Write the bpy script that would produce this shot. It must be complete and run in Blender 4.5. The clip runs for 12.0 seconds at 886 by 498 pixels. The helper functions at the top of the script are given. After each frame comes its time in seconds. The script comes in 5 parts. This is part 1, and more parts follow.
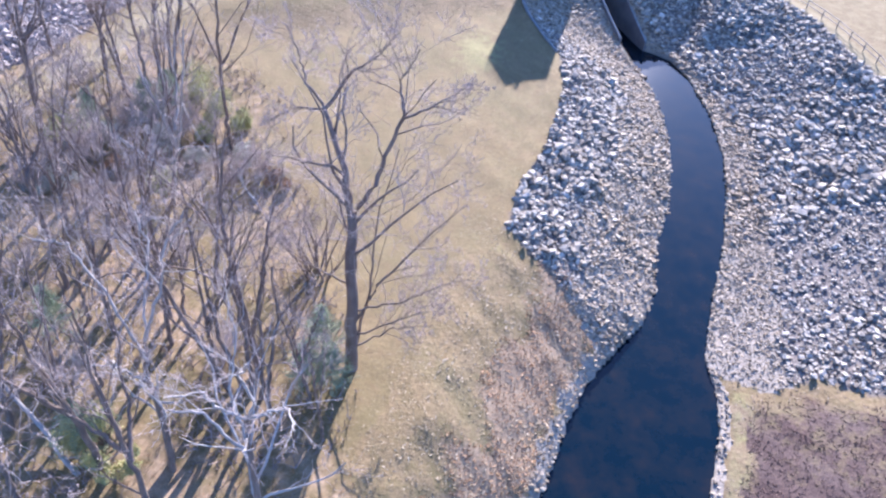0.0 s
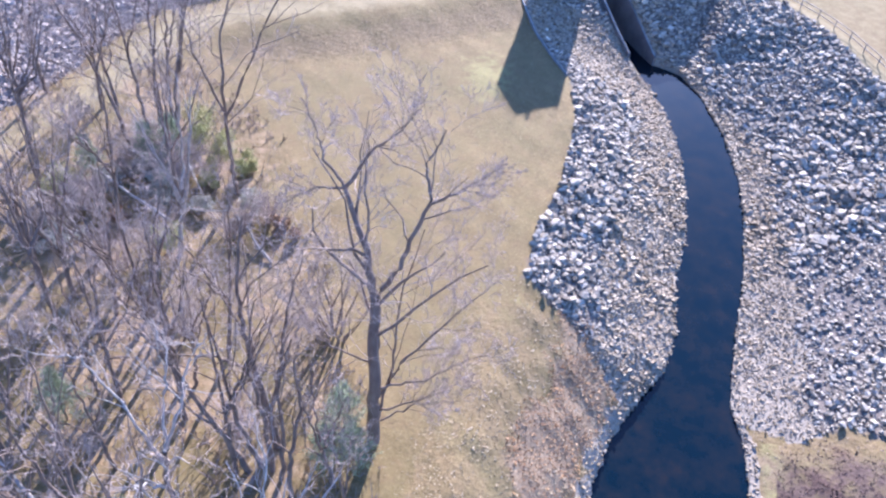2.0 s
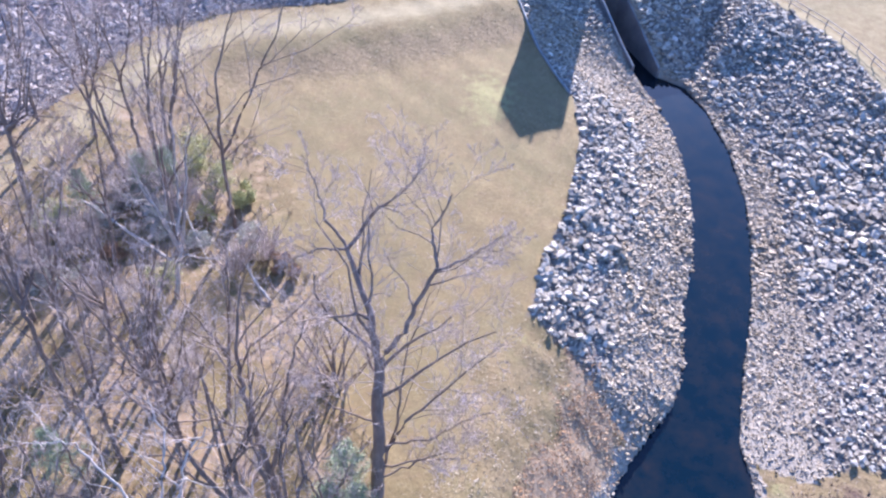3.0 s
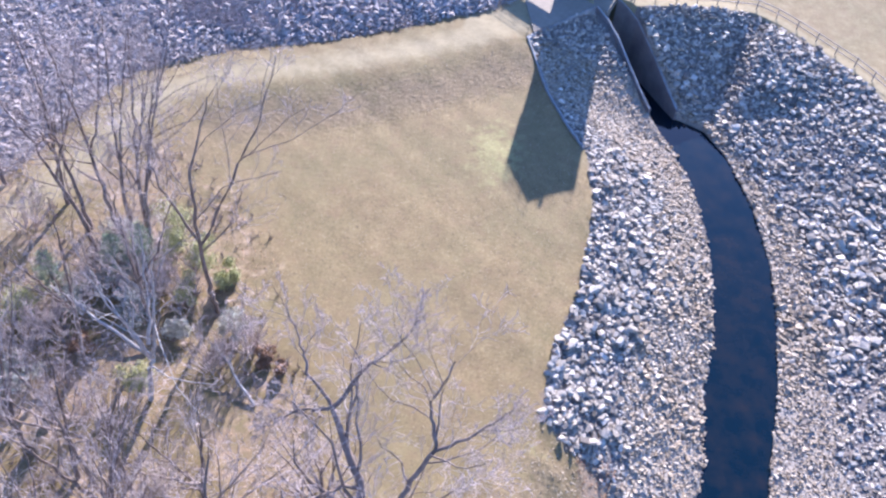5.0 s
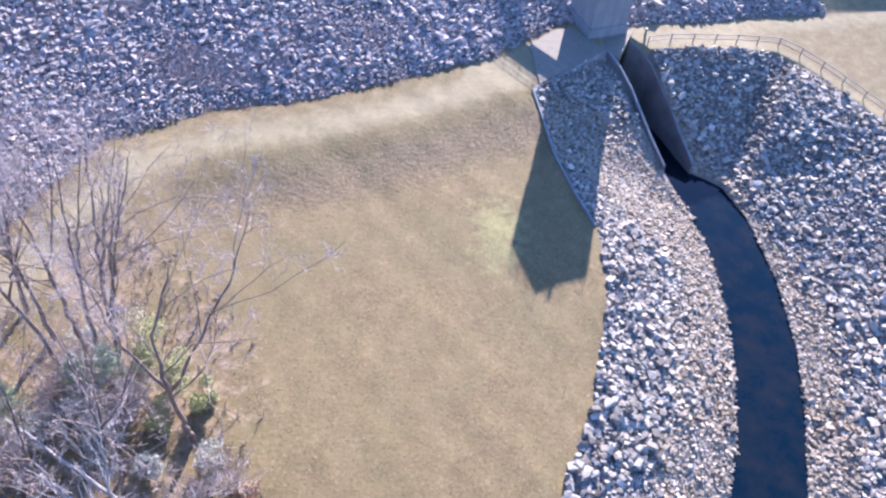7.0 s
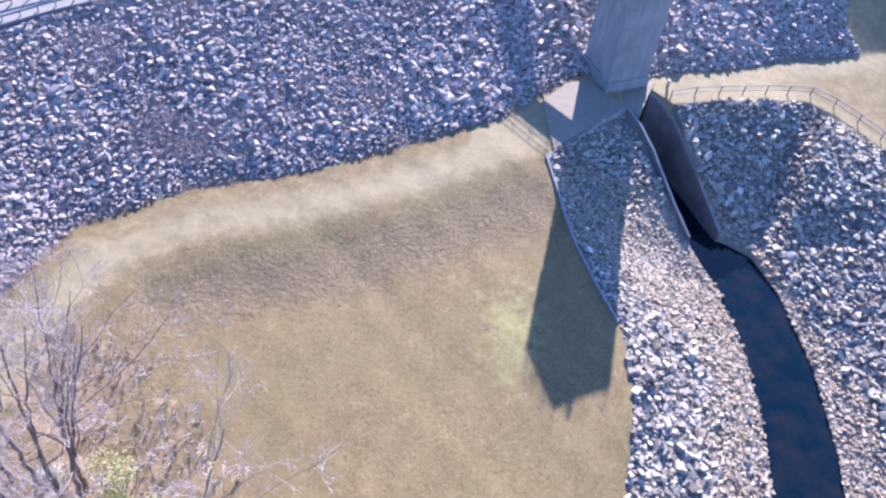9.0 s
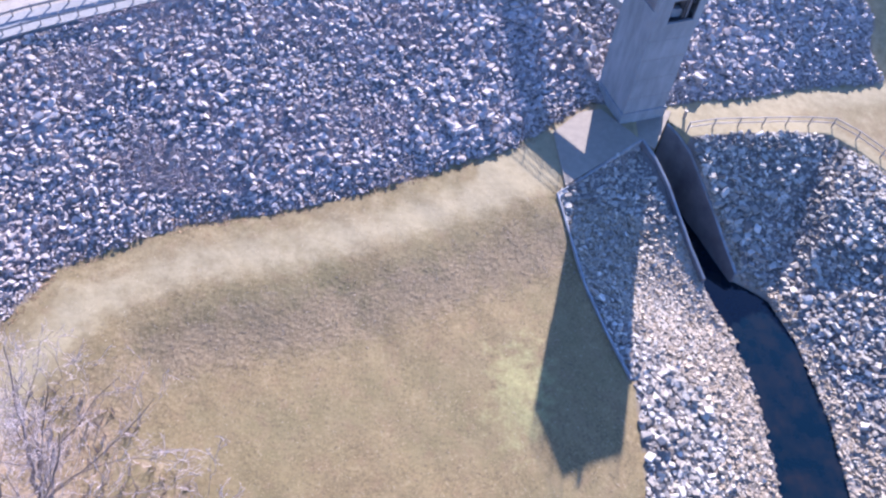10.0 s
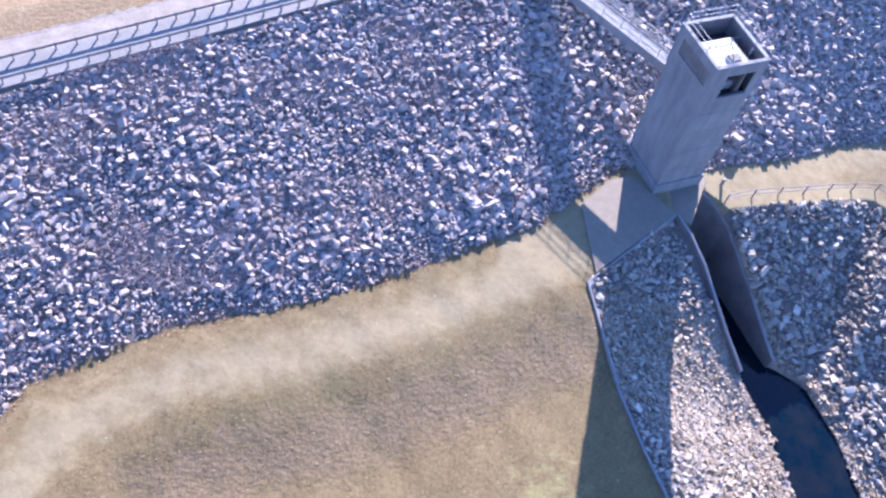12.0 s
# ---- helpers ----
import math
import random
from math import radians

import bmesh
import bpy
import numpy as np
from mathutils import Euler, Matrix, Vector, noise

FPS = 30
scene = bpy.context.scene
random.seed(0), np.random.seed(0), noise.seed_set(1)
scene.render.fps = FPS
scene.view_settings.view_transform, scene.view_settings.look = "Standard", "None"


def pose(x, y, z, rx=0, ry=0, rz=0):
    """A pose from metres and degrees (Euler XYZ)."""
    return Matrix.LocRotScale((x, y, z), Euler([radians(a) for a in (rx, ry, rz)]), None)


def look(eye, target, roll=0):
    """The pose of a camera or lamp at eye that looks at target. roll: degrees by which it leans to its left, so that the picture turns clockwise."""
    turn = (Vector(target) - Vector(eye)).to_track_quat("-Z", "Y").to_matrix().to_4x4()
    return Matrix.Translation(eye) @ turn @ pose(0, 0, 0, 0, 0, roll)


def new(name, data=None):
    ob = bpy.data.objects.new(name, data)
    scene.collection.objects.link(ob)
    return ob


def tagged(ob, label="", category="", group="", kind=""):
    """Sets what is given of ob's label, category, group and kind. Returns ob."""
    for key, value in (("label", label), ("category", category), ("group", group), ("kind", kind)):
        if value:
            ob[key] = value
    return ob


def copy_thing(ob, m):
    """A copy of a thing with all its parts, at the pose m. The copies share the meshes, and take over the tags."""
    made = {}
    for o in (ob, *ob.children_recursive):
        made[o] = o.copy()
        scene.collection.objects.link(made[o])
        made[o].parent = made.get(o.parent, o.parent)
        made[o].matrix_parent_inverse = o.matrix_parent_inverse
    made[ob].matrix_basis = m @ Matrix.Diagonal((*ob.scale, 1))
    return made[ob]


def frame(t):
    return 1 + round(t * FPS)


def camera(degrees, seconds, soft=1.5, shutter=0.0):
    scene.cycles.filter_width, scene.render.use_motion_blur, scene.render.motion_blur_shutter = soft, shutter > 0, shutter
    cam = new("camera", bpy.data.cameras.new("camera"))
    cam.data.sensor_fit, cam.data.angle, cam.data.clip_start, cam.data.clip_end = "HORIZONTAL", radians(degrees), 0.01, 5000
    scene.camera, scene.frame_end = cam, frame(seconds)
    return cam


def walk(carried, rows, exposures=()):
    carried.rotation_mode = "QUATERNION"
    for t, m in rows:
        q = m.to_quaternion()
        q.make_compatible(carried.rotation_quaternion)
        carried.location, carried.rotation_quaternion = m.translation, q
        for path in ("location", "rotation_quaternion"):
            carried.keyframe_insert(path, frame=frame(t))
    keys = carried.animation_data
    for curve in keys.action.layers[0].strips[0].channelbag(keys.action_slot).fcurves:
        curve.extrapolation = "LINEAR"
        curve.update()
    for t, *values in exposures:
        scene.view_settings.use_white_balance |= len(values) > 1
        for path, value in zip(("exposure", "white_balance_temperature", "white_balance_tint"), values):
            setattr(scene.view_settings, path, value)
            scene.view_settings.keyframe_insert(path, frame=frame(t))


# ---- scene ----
cam = camera(55.95, 12.0, soft=2.4)

# seconds, eye, yaw, pitch, roll in degrees
PATH = [
    (0.0, (-3.48, -71.45, 41.60), 0.34, -41.69, 5.44),
    (0.5, (-4.21, -70.41, 42.11), 0.20, -42.16, 6.08),
    (1.0, (-4.96, -69.07, 42.64), -0.17, -42.52, 6.37),
    (1.5, (-5.59, -67.59, 43.33), -0.43, -43.02, 6.56),
    (2.0, (-5.92, -66.20, 44.22), -0.70, -43.29, 5.13),
    (2.5, (-6.30, -64.52, 45.23), -0.99, -43.77, 4.64),
    (3.0, (-6.62, -62.41, 46.07), -1.04, -44.44, 5.03),
    (5.0, (-7.12, -52.79, 47.61), -1.02, -45.82, 5.49),
    (5.5, (-7.31, -49.74, 48.19), -1.12, -46.65, 6.79),
    (6.0, (-7.60, -46.91, 49.13), -1.34, -47.20, 5.87),
    (6.5, (-7.94, -43.98, 49.64), -1.55, -47.71, 5.73),
    (7.0, (-8.15, -41.13, 49.99), -1.77, -48.08, 5.79),
    (9.0, (-9.57, -29.28, 51.00), -2.56, -49.88, 6.25),
    (9.5, (-9.90, -26.16, 51.48), -2.88, -50.63, 7.96),
    (10.0, (-10.81, -22.96, 51.71), -3.57, -51.51, 8.12),
    (10.5, (-12.06, -19.78, 51.90), -4.71, -52.25, 8.68),
    (11.0, (-12.85, -16.84, 51.92), -5.43, -52.70, 9.90),
    (11.5, (-13.89, -13.65, 52.00), -6.45, -53.51, 11.09),
    (12.0, (-15.09, -10.28, 52.20), -7.86, -54.52, 12.34),
]


def aim(eye, yaw, pitch, roll):
    a, b = radians(yaw), radians(pitch)
    way = Vector((-math.sin(a) * math.cos(b), math.cos(a) * math.cos(b), math.sin(b)))
    return look(eye, Vector(eye) + way, roll)


walk(cam, [(t, aim(eye, yaw, pitch, roll)) for t, eye, yaw, pitch, roll in PATH], [(0, 2.04, 5110, 26), (6, 2.02, 5090, 27), (9, 2.02, 5060, 29), (12, 2.03, 5030, 31)])

# ---- light ----
SUN_AZ, SUN_EL = 10.7, 23.5
to_sun = Vector((math.sin(radians(SUN_AZ)) * math.cos(radians(SUN_EL)), math.cos(radians(SUN_AZ)) * math.cos(radians(SUN_EL)), math.sin(radians(SUN_EL))))
world = bpy.data.worlds.new("sky")
scene.world = world
world.use_nodes = True
sky = world.node_tree.nodes.new("ShaderNodeTexSky")
sky.sky_type, sky.sun_disc = "NISHITA", False
sky.sun_elevation, sky.sun_rotation = radians(SUN_EL), radians(SUN_AZ)
sky.air_density, sky.dust_density, sky.ozone_density = 1.0, 0.3, 4.5
back = world.node_tree.nodes["Background"]
back.inputs[1].default_value = 0.102
world.node_tree.links.new(sky.outputs[0], back.inputs[0])
sun = new("sun", bpy.data.lights.new("sun", "SUN"))
sun.data.energy, sun.data.angle, sun.data.color = 5.0, radians(0.53), (1.0, 0.85, 0.63)
sun.matrix_world = look(to_sun * 200, (0, 0, 0))

# ---- materials ----


def node_material(name, rough=0.9, metal=0.0):
    m = bpy.data.materials.new(name)
    m.use_nodes = True
    n, l = m.node_tree.nodes, m.node_tree.links
    b = n["Principled BSDF"]
    b.inputs["Roughness"].default_value, b.inputs["Metallic"].default_value = rough, metal
    return m, n, l, b


def noise_node(n, l, scale, detail=6.0, rough=0.6, coords="Object", src=None, stretch=(1, 1, 1)):
    tex = n.new("ShaderNodeTexNoise")
    tex.inputs["Scale"].default_value, tex.inputs["Detail"].default_value, tex.inputs["Roughness"].default_value = scale, detail, rough
    if src is None:
        src = n.new("ShaderNodeTexCoord").outputs[coords]
    if stretch != (1, 1, 1):
        mp = n.new("ShaderNodeMapping")
        mp.inputs["Scale"].default_value = stretch
        l.new(src, mp.inputs["Vector"])
        src = mp.outputs[0]
    l.new(src, tex.inputs["Vector"])
    return tex.outputs["Fac"]


def ramp(n, l, fac, stops):
    r = n.new("ShaderNodeValToRGB")
    e = r.color_ramp.elements
    while len(e) < len(stops):
        e.new(0.5)
    for el, (p, c) in zip(e, stops):
        el.position, el.color = p, (*c, 1)
    l.new(fac, r.inputs["Fac"])
    return r.outputs["Color"]


def blend(n, l, fac, a, b, how="MIX"):
    x = n.new("ShaderNodeMix")
    x.data_type, x.blend_type = "RGBA", how
    if hasattr(fac, "links"):
        l.new(fac, x.inputs["Factor"])
    else:
        x.inputs["Factor"].default_value = fac
    for sock, v in ((x.inputs["A"], a), (x.inputs["B"], b)):
        if hasattr(v, "links"):
            l.new(v, sock)
        else:
            sock.default_value = (*v, 1)
    return x.outputs["Result"]


def bump(n, l, b, height, strength=0.4, dist=0.05):
    k = n.new("ShaderNodeBump")
    k.inputs["Strength"].default_value, k.inputs["Distance"].default_value = strength, dist
    l.new(height, k.inputs["Height"])
    l.new(k.outputs[0], b.inputs["Normal"])


def simple(name, dark, light, scale, rough=0.85, metal=0.0, relief=0.3, dist=0.02, stretch=(1, 1, 1)):
    m, n, l, b = node_material(name, rough, metal)
    f = noise_node(n, l, scale, stretch=stretch)
    g = noise_node(n, l, scale * 0.13, 3.0)
    c = ramp(n, l, f, [(0.3, dark), (0.7, light)])
    c = blend(n, l, 0.35, c, ramp(n, l, g, [(0.35, dark), (0.65, light)]))
    l.new(c, b.inputs["Base Color"])
    bump(n, l, b, f, relief, dist)
    return m


def attribute(n, name):
    a = n.new("ShaderNodeAttribute")
    a.attribute_name = name
    return a.outputs["Fac"]


def ground_material():
    m, n, l, b = node_material("dry_ground", 0.95)
    fine = noise_node(n, l, 5.0, 8.0, 0.75)
    mid = noise_node(n, l, 0.9, 6.0, 0.65)
    big = noise_node(n, l, 0.13, 5.0, 0.6)
    grass = blend(n, l, 0.5, ramp(n, l, fine, [(0.32, (0.075, 0.053, 0.02)), (0.5, (0.155, 0.112, 0.044)), (0.68, (0.30, 0.222, 0.10))]),
                  ramp(n, l, mid, [(0.34, (0.09, 0.066, 0.026)), (0.55, (0.155, 0.112, 0.045)), (0.72, (0.225, 0.168, 0.076))]))
    grass = blend(n, l, ramp(n, l, big, [(0.42, (0, 0, 0)), (0.62, (0.55, 0.55, 0.55))]), grass, (0.132, 0.111, 0.041))
    mottle = noise_node(n, l, 0.42, 7.0, 0.7, stretch=(1.0, 0.55, 1.0))
    grass = blend(n, l, ramp(n, l, mottle, [(0.44, (0, 0, 0)), (0.6, (0.28, 0.28, 0.28))]), grass, (0.23, 0.175, 0.08))
    grass = blend(n, l, ramp(n, l, noise_node(n, l, 0.75, 7.0, 0.7), [(0.5, (0, 0, 0)), (0.68, (0.55, 0.55, 0.55))]), grass, (0.165, 0.108, 0.052))
    grass = blend(n, l, ramp(n, l, noise_node(n, l, 6.5, 3.0, 0.7), [(0.6, (0, 0, 0)), (0.68, (0.6, 0.6, 0.6))]), grass, (0.34, 0.262, 0.14))
    grass = blend(n, l, ramp(n, l, noise_node(n, l, 4.6, 3.0, 0.7, stretch=(1.0, 0.8, 1.0)), [(0.57, (0, 0, 0)), (0.66, (0.7, 0.7, 0.7))]), grass, (0.075, 0.054, 0.024))
    litter = blend(n, l, 0.5, ramp(n, l, fine, [(0.3, (0.10, 0.067, 0.038)), (0.5, (0.272, 0.185, 0.112)), (0.72, (0.44, 0.33, 0.21))]),
                   ramp(n, l, mid, [(0.35, (0.14, 0.102, 0.064)), (0.55, (0.265, 0.194, 0.115)), (0.72, (0.35, 0.278, 0.18))]))
    sand = blend(n, l, 0.5, ramp(n, l, fine, [(0.25, (0.19, 0.155, 0.08)), (0.75, (0.262, 0.218, 0.118))]),
                 ramp(n, l, mid, [(0.3, (0.17, 0.138, 0.07)), (0.7, (0.285, 0.238, 0.132))]))
    # Soil colour, darkened to carry the shade in the gaps between stones.
    soil_shade = ramp(n, l, fine, [(0.3, (0.08, 0.068, 0.064)), (0.55, (0.15, 0.13, 0.12)), (0.75, (0.23, 0.20, 0.18))])
    gravel = blend(n, l, 0.5, ramp(n, l, noise_node(n, l, 9.0, 6.0, 0.8), [(0.3, (0.13, 0.11, 0.09)), (0.5, (0.27, 0.235, 0.19)), (0.7, (0.46, 0.41, 0.34))]),
                   ramp(n, l, mid, [(0.35, (0.19, 0.16, 0.125)), (0.7, (0.36, 0.32, 0.255))]))
    red = ramp(n, l, fine, [(0.32, (0.034, 0.018, 0.015)), (0.5, (0.07, 0.039, 0.031)), (0.7, (0.135, 0.083, 0.064))])
    green = ramp(n, l, fine, [(0.3, (0.16, 0.145, 0.052)), (0.7, (0.27, 0.24, 0.095))])
    heath = ramp(n, l, fine, [(0.3, (0.11, 0.076, 0.034)), (0.52, (0.20, 0.143, 0.07)), (0.75, (0.31, 0.235, 0.125))])

    def wobble(name, low=0.35, high=0.65):
        k = n.new("ShaderNodeMath")
        k.operation = "ADD"
        s = n.new("ShaderNodeMath")
        s.operation = "MULTIPLY_ADD"
        l.new(mid, s.inputs[0])
        s.inputs[1].default_value, s.inputs[2].default_value = 1.2, -0.6
        l.new(attribute(n, name), k.inputs[0])
        l.new(s.outputs[0], k.inputs[1])
        return ramp(n, l, k.outputs[0], [(low, (0, 0, 0)), (high, (1, 1, 1))])

    c = blend(n, l, wobble("w_green"), grass, green)
    c = blend(n, l, wobble("w_heath"), c, heath)
    c = blend(n, l, wobble("w_litter"), c, litter)
    c = blend(n, l, wobble("w_red"), c, red)
    c = blend(n, l, wobble("w_sand", 0.12, 0.9), c, sand)
    c = blend(n, l, wobble("w_gravel"), c, gravel)
    c = blend(n, l, attribute(n, "w_soil_shade"), c, soil_shade)
    l.new(c, b.inputs["Base Color"])
    rough = n.new("ShaderNodeMath")
    rough.operation = "ADD"
    half = n.new("ShaderNodeMath")
    half.operation = "MULTIPLY"
    l.new(attribute(n, "w_heath"), half.inputs[0])
    half.inputs[1].default_value = 0.6
    l.new(half.outputs[0], rough.inputs[0])
    rough.inputs[1].default_value = 0.2
    clod = n.new("ShaderNodeMath")
    clod.operation = "MULTIPLY"
    l.new(noise_node(n, l, 2.7, 4.0, 0.6), clod.inputs[0])
    l.new(rough.outputs[0], clod.inputs[1])
    bump(n, l, b, clod.outputs[0], 0.5, 0.3)
    return m


def stone_material(name, tones):
    m, n, l, b = node_material(name, 0.92)
    geo = n.new("ShaderNodeNewGeometry")
    f = noise_node(n, l, 9.0, 8.0, 0.75)
    g = noise_node(n, l, 0.35, 3.0)
    info = n.new("ShaderNodeObjectInfo")
    mixed = n.new("ShaderNodeMath")
    mixed.operation = "ADD"
    l.new(geo.outputs["Random Per Island"], mixed.inputs[0])
    l.new(info.outputs["Random"], mixed.inputs[1])
    wrap = n.new("ShaderNodeMath")
    wrap.operation = "FRACT"
    l.new(mixed.outputs[0], wrap.inputs[0])
    c = ramp(n, l, wrap.outputs[0], tones)
    c = blend(n, l, 0.5, c, ramp(n, l, f, [(0.34, (0.22, 0.21, 0.20)), (0.66, (0.72, 0.70, 0.66))]), "OVERLAY")
    c = blend(n, l, ramp(n, l, g, [(0.5, (0, 0, 0)), (0.75, (0.35, 0.35, 0.35))]), c, (0.30, 0.25, 0.19))
    l.new(c, b.inputs["Base Color"])
    bump(n, l, b, f, 0.7, 0.06)
    return m


def stalk_material(name, tones):
    """Each blade its own tone."""
    m, n, l, b = node_material(name, 0.9)
    c = ramp(n, l, n.new("ShaderNodeNewGeometry").outputs["Random Per Island"], tones)
    c = blend(n, l, ramp(n, l, noise_node(n, l, 0.5, 4.0), [(0.4, (0, 0, 0)), (0.65, (0.4, 0.4, 0.4))]), c, tones[0][1])
    l.new(c, b.inputs["Base Color"])
    return m


M_GROUND = ground_material()
GREYS = [(0.0, (0.11, 0.095, 0.08)), (0.25, (0.225, 0.20, 0.165)), (0.6, (0.335, 0.303, 0.25)), (0.93, (0.45, 0.41, 0.345)), (1.0, (0.54, 0.497, 0.427))]
DAMGREYS = [(0.0, (0.225, 0.188, 0.174)), (0.35, (0.335, 0.287, 0.264)), (0.7, (0.40, 0.35, 0.32)), (1.0, (0.445, 0.395, 0.365))]
TANS = [(0.0, (0.15, 0.118, 0.08)), (0.4, (0.27, 0.22, 0.155)), (0.75, (0.36, 0.30, 0.22)), (1.0, (0.48, 0.42, 0.33))]
M_DAMSTONE = stone_material("dark_quarry_stone", DAMGREYS)
M_STONE = stone_material("quarry_stone", GREYS)
M_COBBLE = stone_material("weathered_cobble", TANS)
M_CONCRETE = simple("weathered_concrete", (0.145, 0.147, 0.148), (0.285, 0.285, 0.278), 1.1, 0.85, relief=0.15, stretch=(1, 1, 0.3))
M_PALE = simple("pale_concrete", (0.50, 0.49, 0.46), (0.68, 0.66, 0.62), 3.0, 0.85, relief=0.15)
# Darker concrete; inside the tower room its tone paints the inner shade.
M_DARKCONC = simple("dark_concrete", (0.09, 0.08, 0.08), (0.21, 0.19, 0.18), 0.7, 0.8, relief=0.2)
M_STEEL = simple("galvanised_steel", (0.22, 0.225, 0.23), (0.36, 0.365, 0.37), 9.0, 0.6, 0.3, 0.05)
M_RAIL = simple("weathered_rail", (0.18, 0.16, 0.14), (0.32, 0.28, 0.24), 6.0, 0.7, 0.1, 0.1)
M_DARK = simple("dark_metal", (0.025, 0.025, 0.03), (0.06, 0.06, 0.065), 6.0, 0.6, 0.3, 0.05)
M_ROAD = simple("pale_gravel_road", (0.17, 0.167, 0.16), (0.255, 0.248, 0.237), 4.0, 0.95, relief=0.4)
M_PAVE = simple("dusty_pavement", (0.175, 0.147, 0.108), (0.245, 0.208, 0.155), 1.6, 0.9, relief=0.2)
M_BARK = simple("grey_bark", (0.085, 0.06, 0.047), (0.235, 0.18, 0.145), 4.0, 0.9, relief=0.6, dist=0.03, stretch=(1, 1, 0.25))
M_TWIG = simple("twig_bark", (0.235, 0.188, 0.17), (0.48, 0.40, 0.365), 2.0, 0.85, relief=0.1)
M_PALEBARK = simple("pale_bark", (0.22, 0.20, 0.185), (0.46, 0.425, 0.39), 3.0, 0.85, relief=0.4)
M_NEEDLE = simple("pine_needles", (0.15, 0.19, 0.11), (0.32, 0.37, 0.22), 3.0, 0.7, relief=0.1)
M_BRUSHGREEN = simple("yellow_green_leaves", (0.25, 0.25, 0.085), (0.44, 0.42, 0.175), 3.0, 0.7, relief=0.1)
M_GREYBRUSH = simple("grey_green_brush", (0.30, 0.295, 0.23), (0.55, 0.53, 0.44), 1.5, 0.85, relief=0.0)
M_DEADLEAF = simple("dead_leaves", (0.16, 0.09, 0.05), (0.36, 0.22, 0.12), 3.0, 0.85, relief=0.1)


def water_material():
    m, n, l, b = node_material("still_water", 0.06)
    f = noise_node(n, l, 0.5, 6.0, 0.7)
    l.new(ramp(n, l, f, [(0.4, (0.001, 0.007, 0.014)), (0.55, (0.006, 0.010, 0.015)), (0.75, (0.015, 0.0135, 0.0145))]), b.inputs["Base Color"])
    b.inputs["IOR"].default_value = 1.33
    bump(n, l, b, noise_node(n, l, 2.2, 3.0), 0.05, 0.03)
    return m


M_WATER = water_material()

# ---- plan of the ground ----
WATER_Z = -6.7
W_LEFT = [(-8, -80), (0, -52), (4.5, -40.8), (6.1, -35.6), (8, -31), (10.7, -27), (13, -24), (14.6, -20.2), (15.6, -14), (17.1, -9), (18.3, -2.3), (19.1, 5.3), (18.7, 11), (17.7, 16.5), (14.7, 20.75), (13.45, 23.2), (12.45, 25.4), (11.3, 28.0), (10.1, 30.1), (8.9, 31.55), (8.2, 36)]
W_RIGHT = [(4, -80), (11, -52), (15.5, -39.6), (17.2, -34.2), (17.6, -30.6), (17.3, -27.3), (18.2, -23.6), (19.5, -19), (21.4, -13), (23.1, -5.5), (24, 1.5), (23.9, 9.5), (22.8, 16.5), (20.9, 21.4), (18.15, 22.75), (17.05, 25.1), (15.95, 27.8), (14.7, 30.4), (13.75, 32.3), (12.6, 33.65), (11.5, 34.5), (10.5, 37)]
EDGE = [(-22, -80), (-9, -52), (-4, -40), (-1.2, -28), (0.9, -21), (2.1, -15.3), (4.2, -10), (5.6, -3), (6.3, 2), (5.9, 7.7), (4.4, 11.5), (3.0, 15.7), (2.0, 20), (0.85, 24.2), (8.7, 31.9)]
FENCE = [(13.4, 32.9), (16.6, 34.0), (20.9, 35.2), (24.7, 36.5), (28.2, 37.4), (31.0, 35.4), (33.2, 33.2), (36.9, 28.6), (39.0, 24.4), (40.6, 18.0), (42.0, 13.2), (45.8, -3.0), (49.2, -23.5), (51, -80)]
TOE = [(-90, -60), (-55, -30), (-44.5, -8.6), (-41, -2), (-38.6, 6), (-36, 12), (-28.2, 17), (-21, 19.3), (-13.2, 23), (-2.8, 28.8), (4, 35.5), (12.5, 37), (20.2, 39.8), (26, 43.2), (32.6, 45.2), (60, 54), (120, 60)]
CREST = [(-130, -40), (-75, 8), (-42.6, 31.8), (-32.2, 37.9), (-19.3, 45.6), (-8, 51.0), (8, 58.5), (28, 66), (60, 72), (120, 78)]


def line_distance(px, py, line):
    """Distance to a polyline, and on which side (left of its course is positive)."""
    best = np.full(np.shape(px), 1e9)
    side = np.zeros(np.shape(px))
    for (ax, ay), (bx, by) in zip(line, line[1:]):
        dx, dy = bx - ax, by - ay
        k = np.clip(((px - ax) * dx + (py - ay) * dy) / (dx * dx + dy * dy), 0, 1)
        d = np.hypot(px - ax - k * dx, py - ay - k * dy)
        s = dx * (py - ay) - dy * (px - ax)
        near = d < best - 1e-9
        best, side = np.where(near, d, best), np.where(near, np.sign(s), side)
    return best, side


def x_on(line, y):
    a = np.array(line, float)
    keep = np.r_[True, np.diff(np.maximum.accumulate(a[:, 1])) > 0]
    return np.interp(y, a[keep, 1], a[keep, 0])


def wave(x, y, scale, seed=0.0):
    """Cheap smooth unevenness between -1 and 1."""
    a, b = x / scale + seed, y / scale - seed * 0.7
    return (np.sin(a * 1.3 + 1.7 * np.sin(b * 0.9 + seed)) + np.sin(b * 1.7 + 1.3 * np.sin(a * 1.1 - seed)) + np.sin((a + b) * 2.3 + seed)) / 3


def smooth(v):
    v = np.clip(v, 0, 1)
    return v * v * (3 - 2 * v)


def crest_level(x):
    return np.clip(7.0 + 0.03 * (x + 28), 6.4, 8.0)


def toe_level(x):
    return np.interp(x, [8, 16, 26, 34], [1.15, 0.75, -0.85, -1.4])


